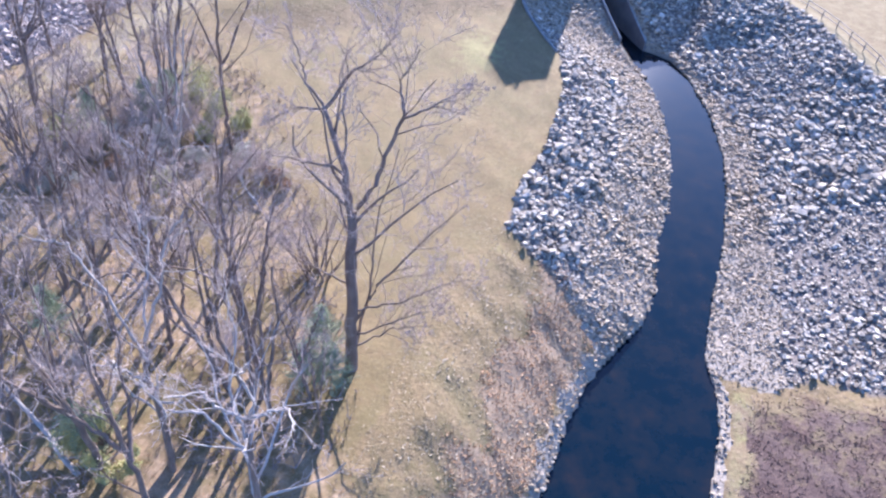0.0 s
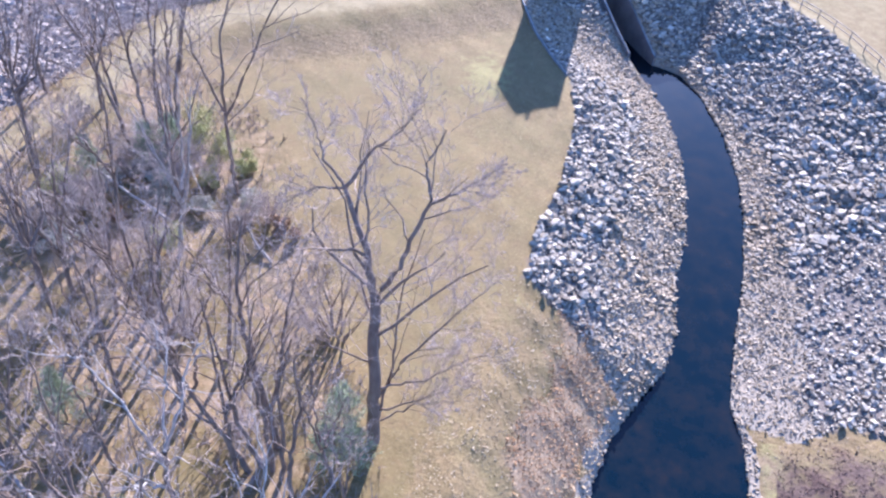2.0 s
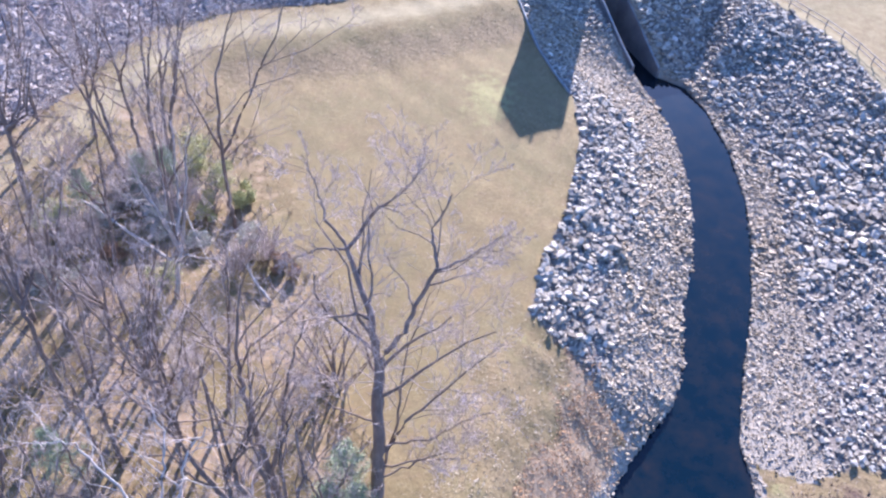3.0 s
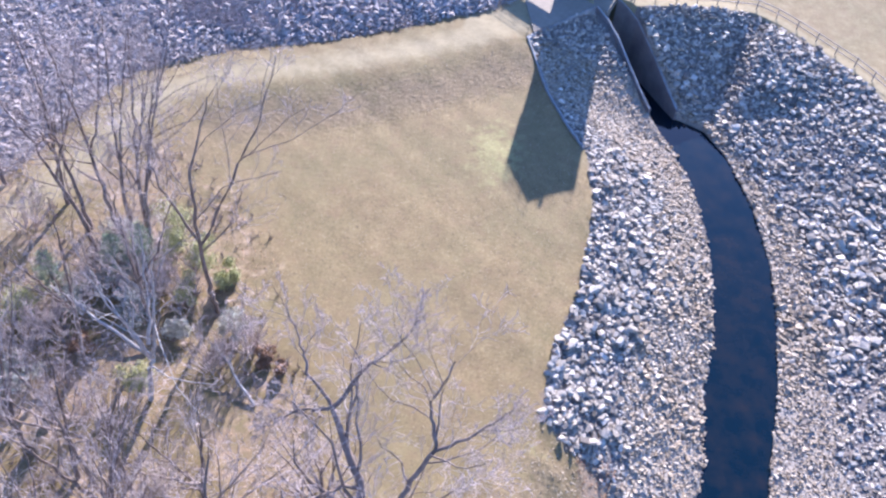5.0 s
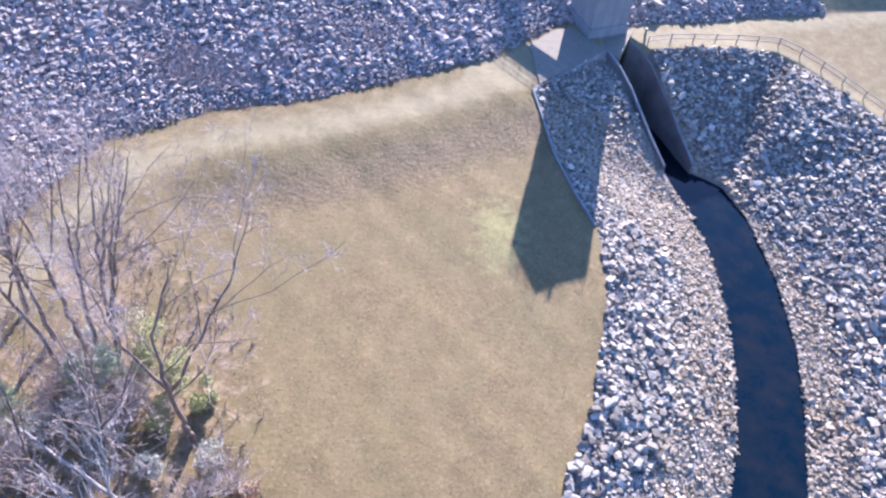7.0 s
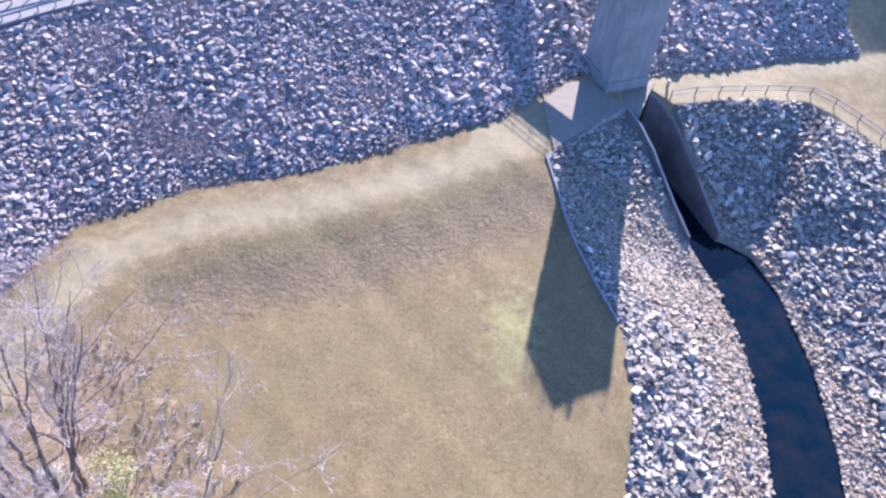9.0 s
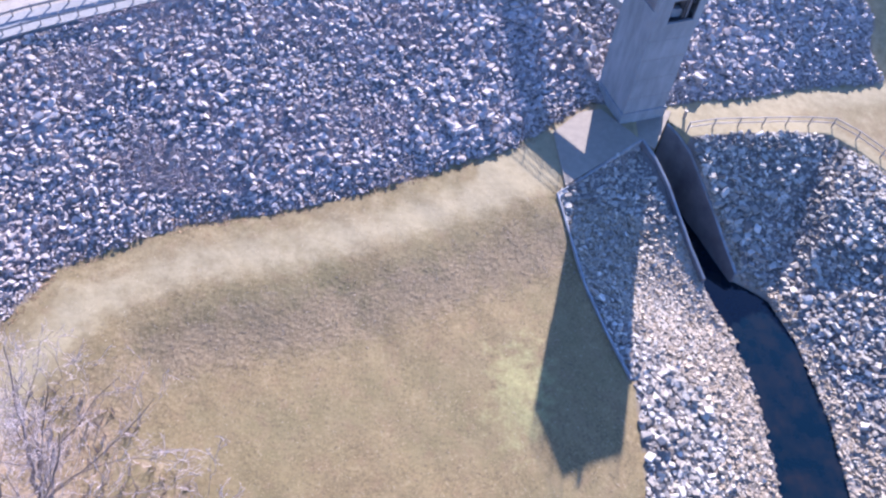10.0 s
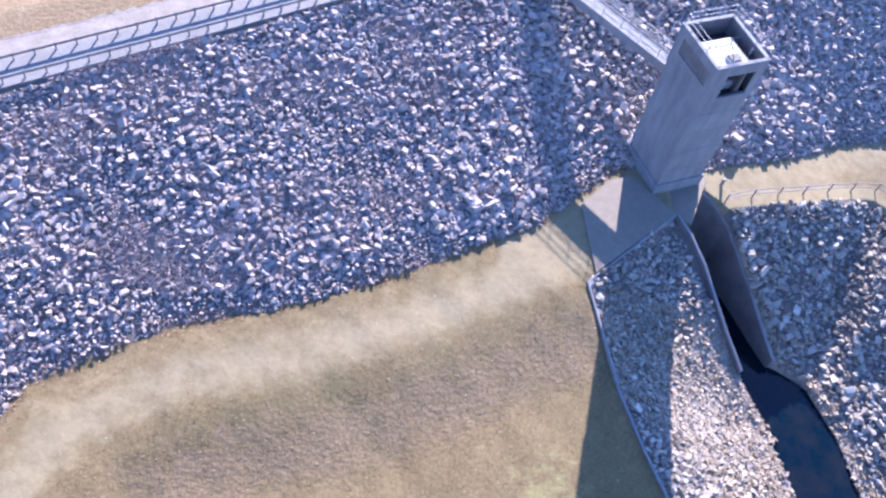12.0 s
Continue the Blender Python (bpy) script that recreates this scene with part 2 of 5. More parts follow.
def ground_plan(x, y):
    """Height and surface weights at each place."""
    x, y = np.asarray(x, float), np.asarray(y, float)
    xl, xr, xe = x_on(W_LEFT, y), x_on(W_RIGHT, y), x_on(EDGE, y)
    d_toe, s_toe = line_distance(x, y, TOE)
    d_crest, s_crest = line_distance(x, y, CREST)
    d_fence, s_fence = line_distance(x, y, FENCE)
    d_right, _ = line_distance(x, y, W_RIGHT)
    toe = d_toe * s_toe
    bench = toe_level(x) * smooth((toe + 13.0) / 8.0)
    field = bench + 0.08 * wave(x, y, 6.0) + 0.05 * wave(x, y, 1.7, 2.0)
    d_left, _ = line_distance(x, y, W_LEFT)
    d_edge, _ = line_distance(x, y, EDGE)
    slope = np.where(x < xl, (d_edge / np.maximum(d_edge + d_left, 0.1)) ** 1.25, 1.0)
    across = np.clip((x - xe) / np.maximum(xl - xe, 0.5), 0, 1.3)
    low = np.interp(y, [16.5, 20.8, 31.5], [7.0, 4.8, -0.8])
    low = np.where(y < -20, low - 0.7 * smooth((-20 - y) / 6.0), low)
    bank_l = field * (1 - np.clip(slope * 3, 0, 1)) - low * slope + 0.12 * wave(x, y, 1.1, 4.0)
    part = d_right / np.maximum(d_right + d_fence, 0.1)
    out = (s_fence > 0) & (x > 11)
    low_r = np.interp(y, [20.5, 22.9, 34.0], [6.58, 5.6, -0.5])
    deep = low_r + np.minimum(6.58 - low_r, 0.9) * smooth(d_right / 4.5)
    top_r = np.interp(x, [15.0, 20.0, 23.5, 26.0, 29.0, 37.0], [0.75, 0.5, 0.1, -0.6, -1.6, -2.0])
    bank_r = np.where(out, top_r + 0.02 * d_fence, -deep + (deep + top_r) * part ** np.interp(y, [-34, -22, 4, 12, 18], [1.3, 1.8, 1.8, 1.5, 1.1])) + 0.07 * wave(x, y, 1.3, 5.0)
    apart_w = smooth((22.5 + 0.4 * (y - 20.0) - x) / 3.5 + 0.5) * smooth((y - 17.0) / 4.0)
    brink = np.interp(x, [13.4, 16.6, 20.9, 24.7, 28.2], [32.9, 34.0, 35.2, 36.5, 37.4])
    south_face = np.clip(top_r - 0.55 * (brink - y), -6.3, top_r) + 0.1 * wave(x, y, 1.3, 5.0)
    bank_r = np.where(out, bank_r, bank_r * (1 - apart_w) + south_face * apart_w)
    bank_r = np.where(out & (toe < 0), top_r + (toe_level(x) - top_r) * np.clip((toe + 13.0) / 12.0, 0, 1), bank_r)
    z = np.where(x < xe, field, np.where(x < xl - 0.1, bank_l, np.where(x > xr + 0.1, bank_r, -7.6)))
    top = crest_level(x)
    frac = d_toe / np.maximum(d_toe + d_crest, 0.1)
    low_d = toe_level(x)
    face = low_d + (top - low_d) * frac + 0.04 * wave(x, y, 3.3, 1.0)
    on_dam, past = (s_toe > 0), (s_crest > 0)
    z = np.where(on_dam & ~past, face, z)
    z = np.where(past, top - np.clip(d_crest - 8.0, 0, 30) * 0.22, z)
    z = np.where((s_toe > 0) & (x > 40) & ~past, np.maximum(-1.4, face - 0.02 * (x - 40)), z)
    far = smooth((np.hypot(x, y) - 140) / 200)
    z = z * (1 - far) + far * (0.5 + 3 * wave(x, y, 90.0))
    w = {}
    w["sand"] = np.where((~on_dam) & (x < 14), (0.95 * smooth(1.0 - np.abs(toe + 3.9) / 2.9) + 0.36 * smooth(1.0 - np.abs(toe + 2.6) / 4.5)) * (0.72 + 0.15 * wave(x, y, 3.0, 8.0)), 0)
    w["sand"] = np.maximum(w["sand"], np.where(out & ~on_dam, 0.3 + 0.5 * smooth((toe + 3.6) / 2.0), 0))
    w["sand"] = np.maximum(w["sand"], np.where(on_dam & (x > 36.0 - 0.2 * (y - 46)) & ~past, 0.62, 0))
    w["sand"] = np.maximum(w["sand"], np.where(past & (d_crest < 2.6), 1.0, 0))
    w["sand"] = np.maximum(w["sand"], np.where((~on_dam) & (toe > -4.5) & (x > -6) & (x < 14) & (y > 24), 0.95, 0))
    w["sand"] = np.maximum(w["sand"], np.where((d_fence < 1.6) & (y > 6), 0.9, 0))
    w["heath"] = np.where((~on_dam) & (x < xe), smooth(1 - np.abs(toe + 10.0) / 5.6) * (0.64 + 0.12 * wave(x, y, 4.0, 7.0)), 0)
    w["heath"] = np.maximum(w["heath"], np.where(((x > xr) | ((x > xe - 2.5) & (x < xl))) & (y < -24), 0.5, 0))
    w["heath"] = np.maximum(w["heath"], np.where(past & (d_crest > 5.0), 0.9, 0))
    woods = smooth((-7 - x - 0.35 * (y + 30)) / 8) * smooth((4 - y - 0.2 * (x + 20)) / 8)
    w["litter"] = np.where((~on_dam) & (x < xe), woods * (0.42 + 0.22 * wave(x, y, 3.3, 5.0)), 0)
    w["litter"] = np.where(past & (d_crest > 5.0), 0.3, w["litter"])
    south = (x > xe - 2) & (x < xl) & (y < -21)
    w["litter"] = np.maximum(w["litter"], np.where(south, np.clip(1.1 - 2.6 * np.abs(across - 0.62) + 0.45 * wave(x, y, 2.2, 9.0), 0, 0.9), 0))
    w["red"] = np.where((x > xr + 2) & (y < -30), np.clip(1.25 - np.hypot((x - 24.2) / 6.0, (y + 36.8) / 5.4) + 0.8 * wave(x, y, 1.7, 2.5), 0, 0.62), 0)
    w["red"] = np.maximum(w["red"], np.where(x > xr, np.clip(0.66 + 0.12 * wave(x, y, 1.6, 5.0) + 0.18 * wave(x, y, 5.3, 2.0), 0, 0.85) * smooth((-29.8 - y + 0.7 * wave(x, y, 2.7, 4.0)) / 3.0) * smooth((x - xr - 1.6 + 0.5 * wave(x, y, 2.1, 8.0)) / 2.2), 0))
    w["green"] = np.where(x < xe, 0.62 * np.exp(-(((x + 2.2) / 3.4) ** 2 + ((y - 6) / 6.5) ** 2)), 0)
    w["green"] = np.maximum(w["green"], np.where((x > xr) & (y < -30), 0.85 * np.exp(-((x - xr - 1.9) / 1.0) ** 2) + 0.1 * wave(x, y, 1.5), 0))
    w["green"] = np.maximum(w["green"], np.where(south, 0.26 + 0.25 * wave(x, y, 2.9, 1.0), 0))
    south_end = -24.3 - np.where(x > 5.3, 1.2, -0.6) * np.abs(x - 5.3) + 0.5 * wave(x, y, 0.9, 6.0)
    rip_l = (x > xe + 0.2) & (x < xl + 0.8) & (y > south_end)
    rip_r = (x > xr - 0.8) & (~out) & (d_fence > 0.05) & (y > -29.5 + 0.6 * np.sin(x * 0.8)) & (x < 60)
    rip_d = on_dam & (toe > 0.05 + 0.3 * wave(x, y, 0.9, 3.0)) & ~past & (x < 36.3 - 0.2 * (y - 46) + 0.8 * wave(x, y, 2.0))
    fine_l = rip_l & (across > 0.5 + 0.1 * wave(x, y, 3.0) - 0.5 * smooth((y - 7) / 9)) & (y < 24.5)
    fine_r = rip_r & (part < 0.18 + 0.05 * wave(x, y, 3.0) - 0.1 * smooth((y - 2) / 14))
    w["gravel"] = np.where(fine_l | fine_r | (past & (d_crest < 5.2)), 0.9, 0.0)
    # Under coarse stones: soil with gap shade painted in.
    w["soil_shade"] = np.where((rip_l & ~fine_l) | (rip_r & ~fine_r) | rip_d, 0.9, 0.0)
    # The same tone, thinly, as darker ground on the grassy bank.
    w["soil_shade"] = np.maximum(w["soil_shade"], np.where((x > xr + 1.0) & (y < -31), np.clip(0.12 + 0.12 * wave(x, y, 1.4, 3.0), 0, 0.3), 0))
    shore = ((x < xl + 0.3) & (x > xl - 1.3 + 0.5 * wave(x, y, 1.1)) & (y < -25)) | ((x > xr - 0.3) & (x < xr + 0.9 + 0.3 * wave(x, y, 1.1)) & (y < -28))
    w["gravel"] = np.where(shore & ~rip_l & ~rip_r, 0.8, w["gravel"])
    return z, w, dict(shore=shore & (y > -70), left=rip_l, right=rip_r, fine_left=fine_l, fine_right=fine_r, dam=rip_d, across=across, part=part, toe=toe, woods=woods, d_crest=d_crest)


def height(x, y):
    return float(ground_plan(np.array([x]), np.array([y]))[0][0])


def mesh_from(name, verts, faces, materials, smooth_faces=False):
    me = bpy.data.meshes.new(name)
    me.from_pydata([tuple(v) for v in verts], [], [tuple(f) for f in faces])
    for m in materials:
        me.materials.append(m)
    if smooth_faces:
        me.polygons.foreach_set("use_smooth", [True] * len(me.polygons))
    me.update()
    return me


def grid_mesh(name, verts, quads, tris, material, smooth_faces=False):
    """A mesh from arrays: verts (n,3), quads (k,4), tris (m,3)."""
    me = bpy.data.meshes.new(name)
    quads, tris = np.asarray(quads, np.int32).reshape(-1, 4), np.asarray(tris, np.int32).reshape(-1, 3)
    me.vertices.add(len(verts))
    me.vertices.foreach_set("co", np.asarray(verts, np.float32).ravel())
    loops = np.concatenate([quads.ravel(), tris.ravel()]).astype(np.int32)
    starts = np.concatenate([np.arange(len(quads)) * 4, len(quads) * 4 + np.arange(len(tris)) * 3]).astype(np.int32)
    me.loops.add(len(loops))
    me.loops.foreach_set("vertex_index", loops)
    me.polygons.add(len(starts))
    me.polygons.foreach_set("loop_start", starts)
    me.polygons.foreach_set("use_smooth", np.full(len(starts), smooth_faces))
    me.update(calc_edges=True)
    me.validate()
    me.materials.append(material)
    return me


def axis_steps(low, high, step, reach):
    mid = np.arange(low, high + step, step)
    grow = np.cumsum(step * 1.22 ** np.arange(1, 60))
    grow = grow[grow < reach]
    return np.concatenate([low - grow[::-1], mid, mid[-1] + grow])


def build_ground():
    gx, gy = axis_steps(-62, 56, 0.5, 2600), axis_steps(-62, 74, 0.5, 2600)
    gx = np.unique(np.round(np.concatenate([gx, np.arange(9, 25, 0.125)]), 3))
    gy = np.unique(np.round(np.concatenate([gy, np.arange(36, 40, 0.25), np.arange(15, 36, 0.125)]), 3))
    xx, yy = np.meshgrid(gx, gy)
    z, w, _ = ground_plan(xx.ravel(), yy.ravel())
    verts = np.stack([xx.ravel(), yy.ravel(), z], 1)
    nx, ny = len(gx), len(gy)
    i = (np.arange(ny - 1)[:, None] * nx + np.arange(nx - 1)[None]).ravel()
    quads = np.stack([i, i + 1, i + 1 + nx, i + nx], 1)
    me = grid_mesh("ground", verts, quads, [], M_GROUND, True)
    for key, v in w.items():
        at = me.attributes.new("w_" + key, "FLOAT", "POINT")
        at.data.foreach_set("value", v.astype(np.float32))
    return tagged(new("ground", me), "dry tan winter grass field with leaf litter", "ground", kind="structure")


build_ground()
wv = []
for y in np.concatenate([np.arange(-80, -20, 3.0), np.arange(-20, 33, 1.0)]):
    wv += [(float(x_on(W_LEFT, y)) - (1.5 if y < 19 else 0.0), y, WATER_Z), (float(x_on(W_RIGHT, y)) + (1.5 if y < 21 else 0.0), y, WATER_Z)]
wf = [(2 * i, 2 * i + 1, 2 * i + 3, 2 * i + 2) for i in range(len(wv) // 2 - 1)]
tagged(new("water", mesh_from("water", wv, wf, [M_WATER])), "still dark blue channel water between stone banks", "water", kind="structure")

# ---- rip-rap ----


def rock_shapes(count, seed):
    """Angular blocks as hulls of a few points."""
    rng = random.Random(seed)
    out = []
    for _ in range(count):
        bm = bmesh.new()
        dims = (rng.uniform(1.0, 1.3), rng.uniform(0.6, 0.95), rng.uniform(0.34, 0.62))
        for c in range(8):
            v = Vector([(1 if c >> i & 1 else -1) * rng.uniform(*((0.45, 1.12), (0.45, 1.12), (0.62, 1.08))[i]) * dims[i] for i in range(3)])
            bm.verts.new(v * 0.5)
        for _ in range(rng.choice((1, 2, 3))):
            a = rng.uniform(0, 6.283)
            bm.verts.new(Vector((math.cos(a) * dims[0] * 1.1, math.sin(a) * dims[1] * 1.1, rng.uniform(-0.3, 0.75) * dims[2])) * 0.5)
        r = bmesh.ops.convex_hull(bm, input=list(bm.verts))
        bmesh.ops.delete(bm, geom=[g for g in r["geom_interior"] if isinstance(g, bmesh.types.BMVert)], context="VERTS")
        bmesh.ops.triangulate(bm, faces=list(bm.faces))
        bm.verts.index_update()
        out.append((np.array([v.co[:] for v in bm.verts]), np.array([[v.index for v in f.verts] for f in bm.faces])))
        bm.free()
    return out


ROCKS = rock_shapes(26, 5)


def turn_matrices(rng, n, tip):
    a, b, c = rng.uniform(0, 2 * np.pi, n), rng.normal(0, tip, n), rng.normal(0, tip, n)
    ca, sa, cb, sb, cc, sc = np.cos(a), np.sin(a), np.cos(b), np.sin(b), np.cos(c), np.sin(c)
    o, z = np.ones(n), np.zeros(n)
    rz = np.stack([ca, -sa, z, sa, ca, z, z, z, o], 1).reshape(-1, 3, 3)
    ry = np.stack([cb, z, sb, z, o, z, -sb, z, cb], 1).reshape(-1, 3, 3)
    rx = np.stack([o, z, z, z, cc, -sc, z, sc, cc], 1).reshape(-1, 3, 3)
    return ry @ rx @ rz


def scatter_mesh(name, shapes, places, sizes, rng, tip, material):
    """All pieces as one mesh."""
    vs, fs, base = [], [], 0
    kind = rng.integers(0, len(shapes), len(places))
    turns = turn_matrices(rng, len(places), tip)
    for k, (v, f) in enumerate(shapes):
        pick = np.nonzero(kind == k)[0]
        if not len(pick):
            continue
        pts = np.einsum("nij,vj->nvi", turns[pick], v) * sizes[pick][:, None, None] + places[pick][:, None]
        idx = f[None] + base + (np.arange(len(pick)) * len(v))[:, None, None]
        vs.append(pts.reshape(-1, 3))
        fs.append(idx.reshape(-1, 3))
        base += len(pick) * len(v)
    return grid_mesh(name, np.concatenate(vs), [], np.concatenate(fs), material)


def spread(rng, x0, x1, y0, y1, step):
    gx, gy = np.meshgrid(np.arange(x0, x1, step), np.arange(y0, y1, step))
    return gx.ravel() + rng.uniform(-0.5, 0.5, gx.size) * step, gy.ravel() + rng.uniform(-0.5, 0.5, gx.size) * step


def inside_works(x, y):
    """Where tower, channel and their walls stand."""
    u, v = (x - 8.3) * 0.92 + (y - 36.3) * 0.39, -(x - 8.3) * 0.39 + (y - 36.3) * 0.92
    tower = (np.abs(u) < 2.6) & (np.abs(v) < 2.6)
    lo, hi = np.interp(y, [20.8, 31.5], [14.6, 8.6]), np.interp(y, [22.7, 34.4], [18.2, 11.6])
    return tower | ((y > 20.6) & (y < 35.5) & (x > lo - 0.1) & (x < hi + 0.1))


def riprap(name, label, key, box, step, size, seed, material, accept, near=None, tip=0.28, lift=0.1):
    """A stone cover; those within the stretch near (x0, x1, y0, y1) are single pieces, the rest one mesh."""
    rng = np.random.default_rng(seed)
    x, y = spread(rng, *box, step)
    z, _, m = ground_plan(x, y)
    keep = m[key] & accept(x, y, m, rng) & ~inside_works(x, y) & (z > WATER_Z - (0.05 if key == "shore" else 0.4))
    x, y, z = x[keep], y[keep], z[keep]
    s = size * np.exp(np.clip(rng.normal(0, 0.42, len(x)), -0.9, 0.6))
    s = s * (1 + 0.3 * wave(x, y, 4.3, 2.0)) * np.where(m["dam"][keep], 1 + 0.25 * smooth((x + 14) / 10), 1.12 - 0.25 * smooth((y + 8) / 24)) * (0.6 + 0.4 * smooth((m["toe"][keep] + np.where(m["dam"][keep], 0, 50)) / 2.5))
    places = np.stack([x, y, z + s * lift + rng.normal(0, 0.27, len(x)) * s], 1)
    single = np.zeros(len(x), bool)
    if near:
        single[np.nonzero((x > near[0]) & (x < near[1]) & (y > near[2]) & (y < near[3]))[0][:300]] = True
    me = scatter_mesh(name, ROCKS, places[~single], s[~single], rng, tip, material)
    ob = tagged(new(name, me), label, "stones", kind="stuff")
    if near:
        meshes = [grid_mesh("stone", v, [], f, material) for v, f in ROCKS]
        for i in np.nonzero(single)[0]:
            st = new("stone", meshes[rng.integers(len(meshes))])
            st.parent = ob
            st.matrix_local = Matrix.LocRotScale(places[i], Euler((rng.normal(0, tip), rng.normal(0, tip), rng.uniform(0, 6.28))), (s[i],) * 3)
    return ob


riprap("riprap_bank", "loose grey angular riprap boulders on the channel bank", "left", (0, 20, -31, 34), 0.29, 0.355, 1, M_STONE,
       lambda x, y, m, r: ~m["fine_left"], (0, 14, -24, -12), 0.26)
riprap("riprap_bank", "small grey stones wedged between the boulders", "left", (0, 20, -31, 34), 0.42, 0.27, 11, M_STONE,
       lambda x, y, m, r: ~m["fine_left"] | (m["across"] < 0.7))
riprap("cobble_bank", "smaller tan cobbles along the water's edge", "fine_left", (0, 20, -33, 34), 0.19, 0.235, 2, M_COBBLE,
       lambda x, y, m, r: x < 99, None, 0.24)
riprap("riprap_bank", "loose grey angular riprap boulders on the wide bank", "right", (13, 50, -31, 38), 0.32, 0.44, 3, M_STONE,
       lambda x, y, m, r: ~m["fine_right"], (20, 40, -31, -23), 0.26)
riprap("riprap_bank", "small grey stones wedged between the boulders", "right", (13, 50, -31, 38), 0.44, 0.27, 13, M_STONE,
       lambda x, y, m, r: ~m["fine_right"] | (m["part"] > 0.15))
riprap("cobble_bank", "smaller tan cobbles along the water's edge", "fine_right", (13, 50, -31, 38), 0.19, 0.24, 4, M_COBBLE,
       lambda x, y, m, r: x < 99, None, 0.24)
riprap("shore_stones", "small tan stones scattered along the waterline", "shore", (-4, 22, -62, -20), 0.26, 0.28, 6, M_COBBLE,
       lambda x, y, m, r: r.uniform(size=len(x)) < 0.75, None, 0.24)
riprap("riprap_slope", "dark grey angular riprap covering the dam face", "dam", (-62, 46, -30, 64), 0.26, 0.31, 5, M_DAMSTONE,
       lambda x, y, m, r: m["d_crest"] > 0.5, (-16, 4, 22, 33), 0.42)
riprap("riprap_slope", "small dark stones between the larger riprap", "dam", (-62, 46, -30, 64), 0.45, 0.24, 15, M_DAMSTONE,
       lambda x, y, m, r: m["d_crest"] > 0.4)

# ---- building blocks ----


def part(name, bm, material, parent=None, label="", smooth_faces=False):
    me = bpy.data.meshes.new(name)
    bm.to_mesh(me)
    bm.free()
    me.materials.append(material)
    if smooth_faces:
        me.polygons.foreach_set("use_smooth", [True] * len(me.polygons))
    ob = new(name, me)
    ob.parent = parent
    return tagged(ob, label)


def empty(name, at, label, category, group="", turn=0.0):
    ob = new(name)
    ob.matrix_world = pose(*at, 0, 0, turn)
    ob.empty_display_size = 0.3
    return tagged(ob, label, category, group)


def add_box(bm, lo, hi, bevel=0.0):
    lo, hi = Vector(lo), Vector(hi)
    r = bmesh.ops.create_cube(bm, size=1.0)
    for v in r["verts"]:
        v.co = Vector([(lo[i] + hi[i]) / 2 + v.co[i] * (hi[i] - lo[i]) for i in range(3)])
    if bevel:
        edges = list({e for v in r["verts"] for e in v.link_edges})
        bmesh.ops.bevel(bm, geom=edges, offset=bevel, segments=1, affect="EDGES")
    return bm


def box(lo, hi, bevel=0.0):
    return add_box(bmesh.new(), lo, hi, bevel)


def add_tube(bm, a, b, ra, rb=None, sides=6):
    a, b = Vector(a), Vector(b)
    rb = ra if rb is None else rb
    q = (b - a).to_track_quat("Z", "Y")
    rings = []
    for p, r in ((a, ra), (b, rb)):
        rings.append([bm.verts.new(p + q @ Vector((r * math.cos(2 * math.pi * k / sides), r * math.sin(2 * math.pi * k / sides), 0))) for k in range(sides)])
    for k in range(sides):
        bm.faces.new((rings[0][k], rings[0][(k + 1) % sides], rings[1][(k + 1) % sides], rings[1][k]))
    bm.faces.new(rings[0][::-1])
    bm.faces.new(rings[1])
    return bm


def tube(a, b, ra, rb=None, sides=6):
    return add_tube(bmesh.new(), a, b, ra, rb, sides)


def swept_wall(points, width, bottom):
    """A wall along a line of (x, y, top), down to the level bottom (a number or one for each point)."""
    bm = bmesh.new()
    rows = []
    n = len(points)
    for i, (x, y, z) in enumerate(points):
        p, q = points[max(i - 1, 0)], points[min(i + 1, n - 1)]
        d = Vector((q[0] - p[0], q[1] - p[1], 0)).normalized()
        s = Vector((-d.y, d.x, 0)) * width / 2
        low = bottom[i] if isinstance(bottom, (list, tuple)) else bottom
        c = Vector((x, y, z))
        chamfer = 0.025
        rows.append([bm.verts.new(v) for v in (Vector((x, y, low)) + s, c + s - Vector((0, 0, chamfer)), c + s * (1 - chamfer * 2 / width), c - s * (1 - chamfer * 2 / width), c - s - Vector((0, 0, chamfer)), Vector((x, y, low)) - s)])
    for a, b in zip(rows, rows[1:]):
        for k in range(6):
            bm.faces.new((a[k], b[k], b[(k + 1) % 6], a[(k + 1) % 6]))
    bm.faces.new(rows[0])
    bm.faces.new(rows[-1][::-1])
    bmesh.ops.recalc_face_normals(bm, faces=list(bm.faces))
    return bm


def along(line, step):
    """Evenly spaced places and headings along a polyline."""
    out, carry = [], 0.0
    for (ax, ay), (bx, by) in zip(line, line[1:]):
        n = math.hypot(bx - ax, by - ay)
        while carry <= n:
            k = carry / n
            out.append((ax + (bx - ax) * k, ay + (by - ay) * k, math.atan2(by - ay, bx - ax)))
            carry += step
        carry -= n
    return out


def offset_line(line, d):
    """The polyline moved d to its left."""
    out = []
    for i, (x, y) in enumerate(line):
        p, q = line[max(i - 1, 0)], line[min(i + 1, len(line) - 1)]
        n = math.hypot(q[0] - p[0], q[1] - p[1])
        out.append((x - (q[1] - p[1]) / n * d, y + (q[0] - p[0]) / n * d))
    return out


# ---- intake tower ----
TOWER_TURN = 23.0
TW, TD, TOP, SLAB = 4.45, 4.9, 14.8, 0.95
FOOT = (6.95, 33.5, SLAB)


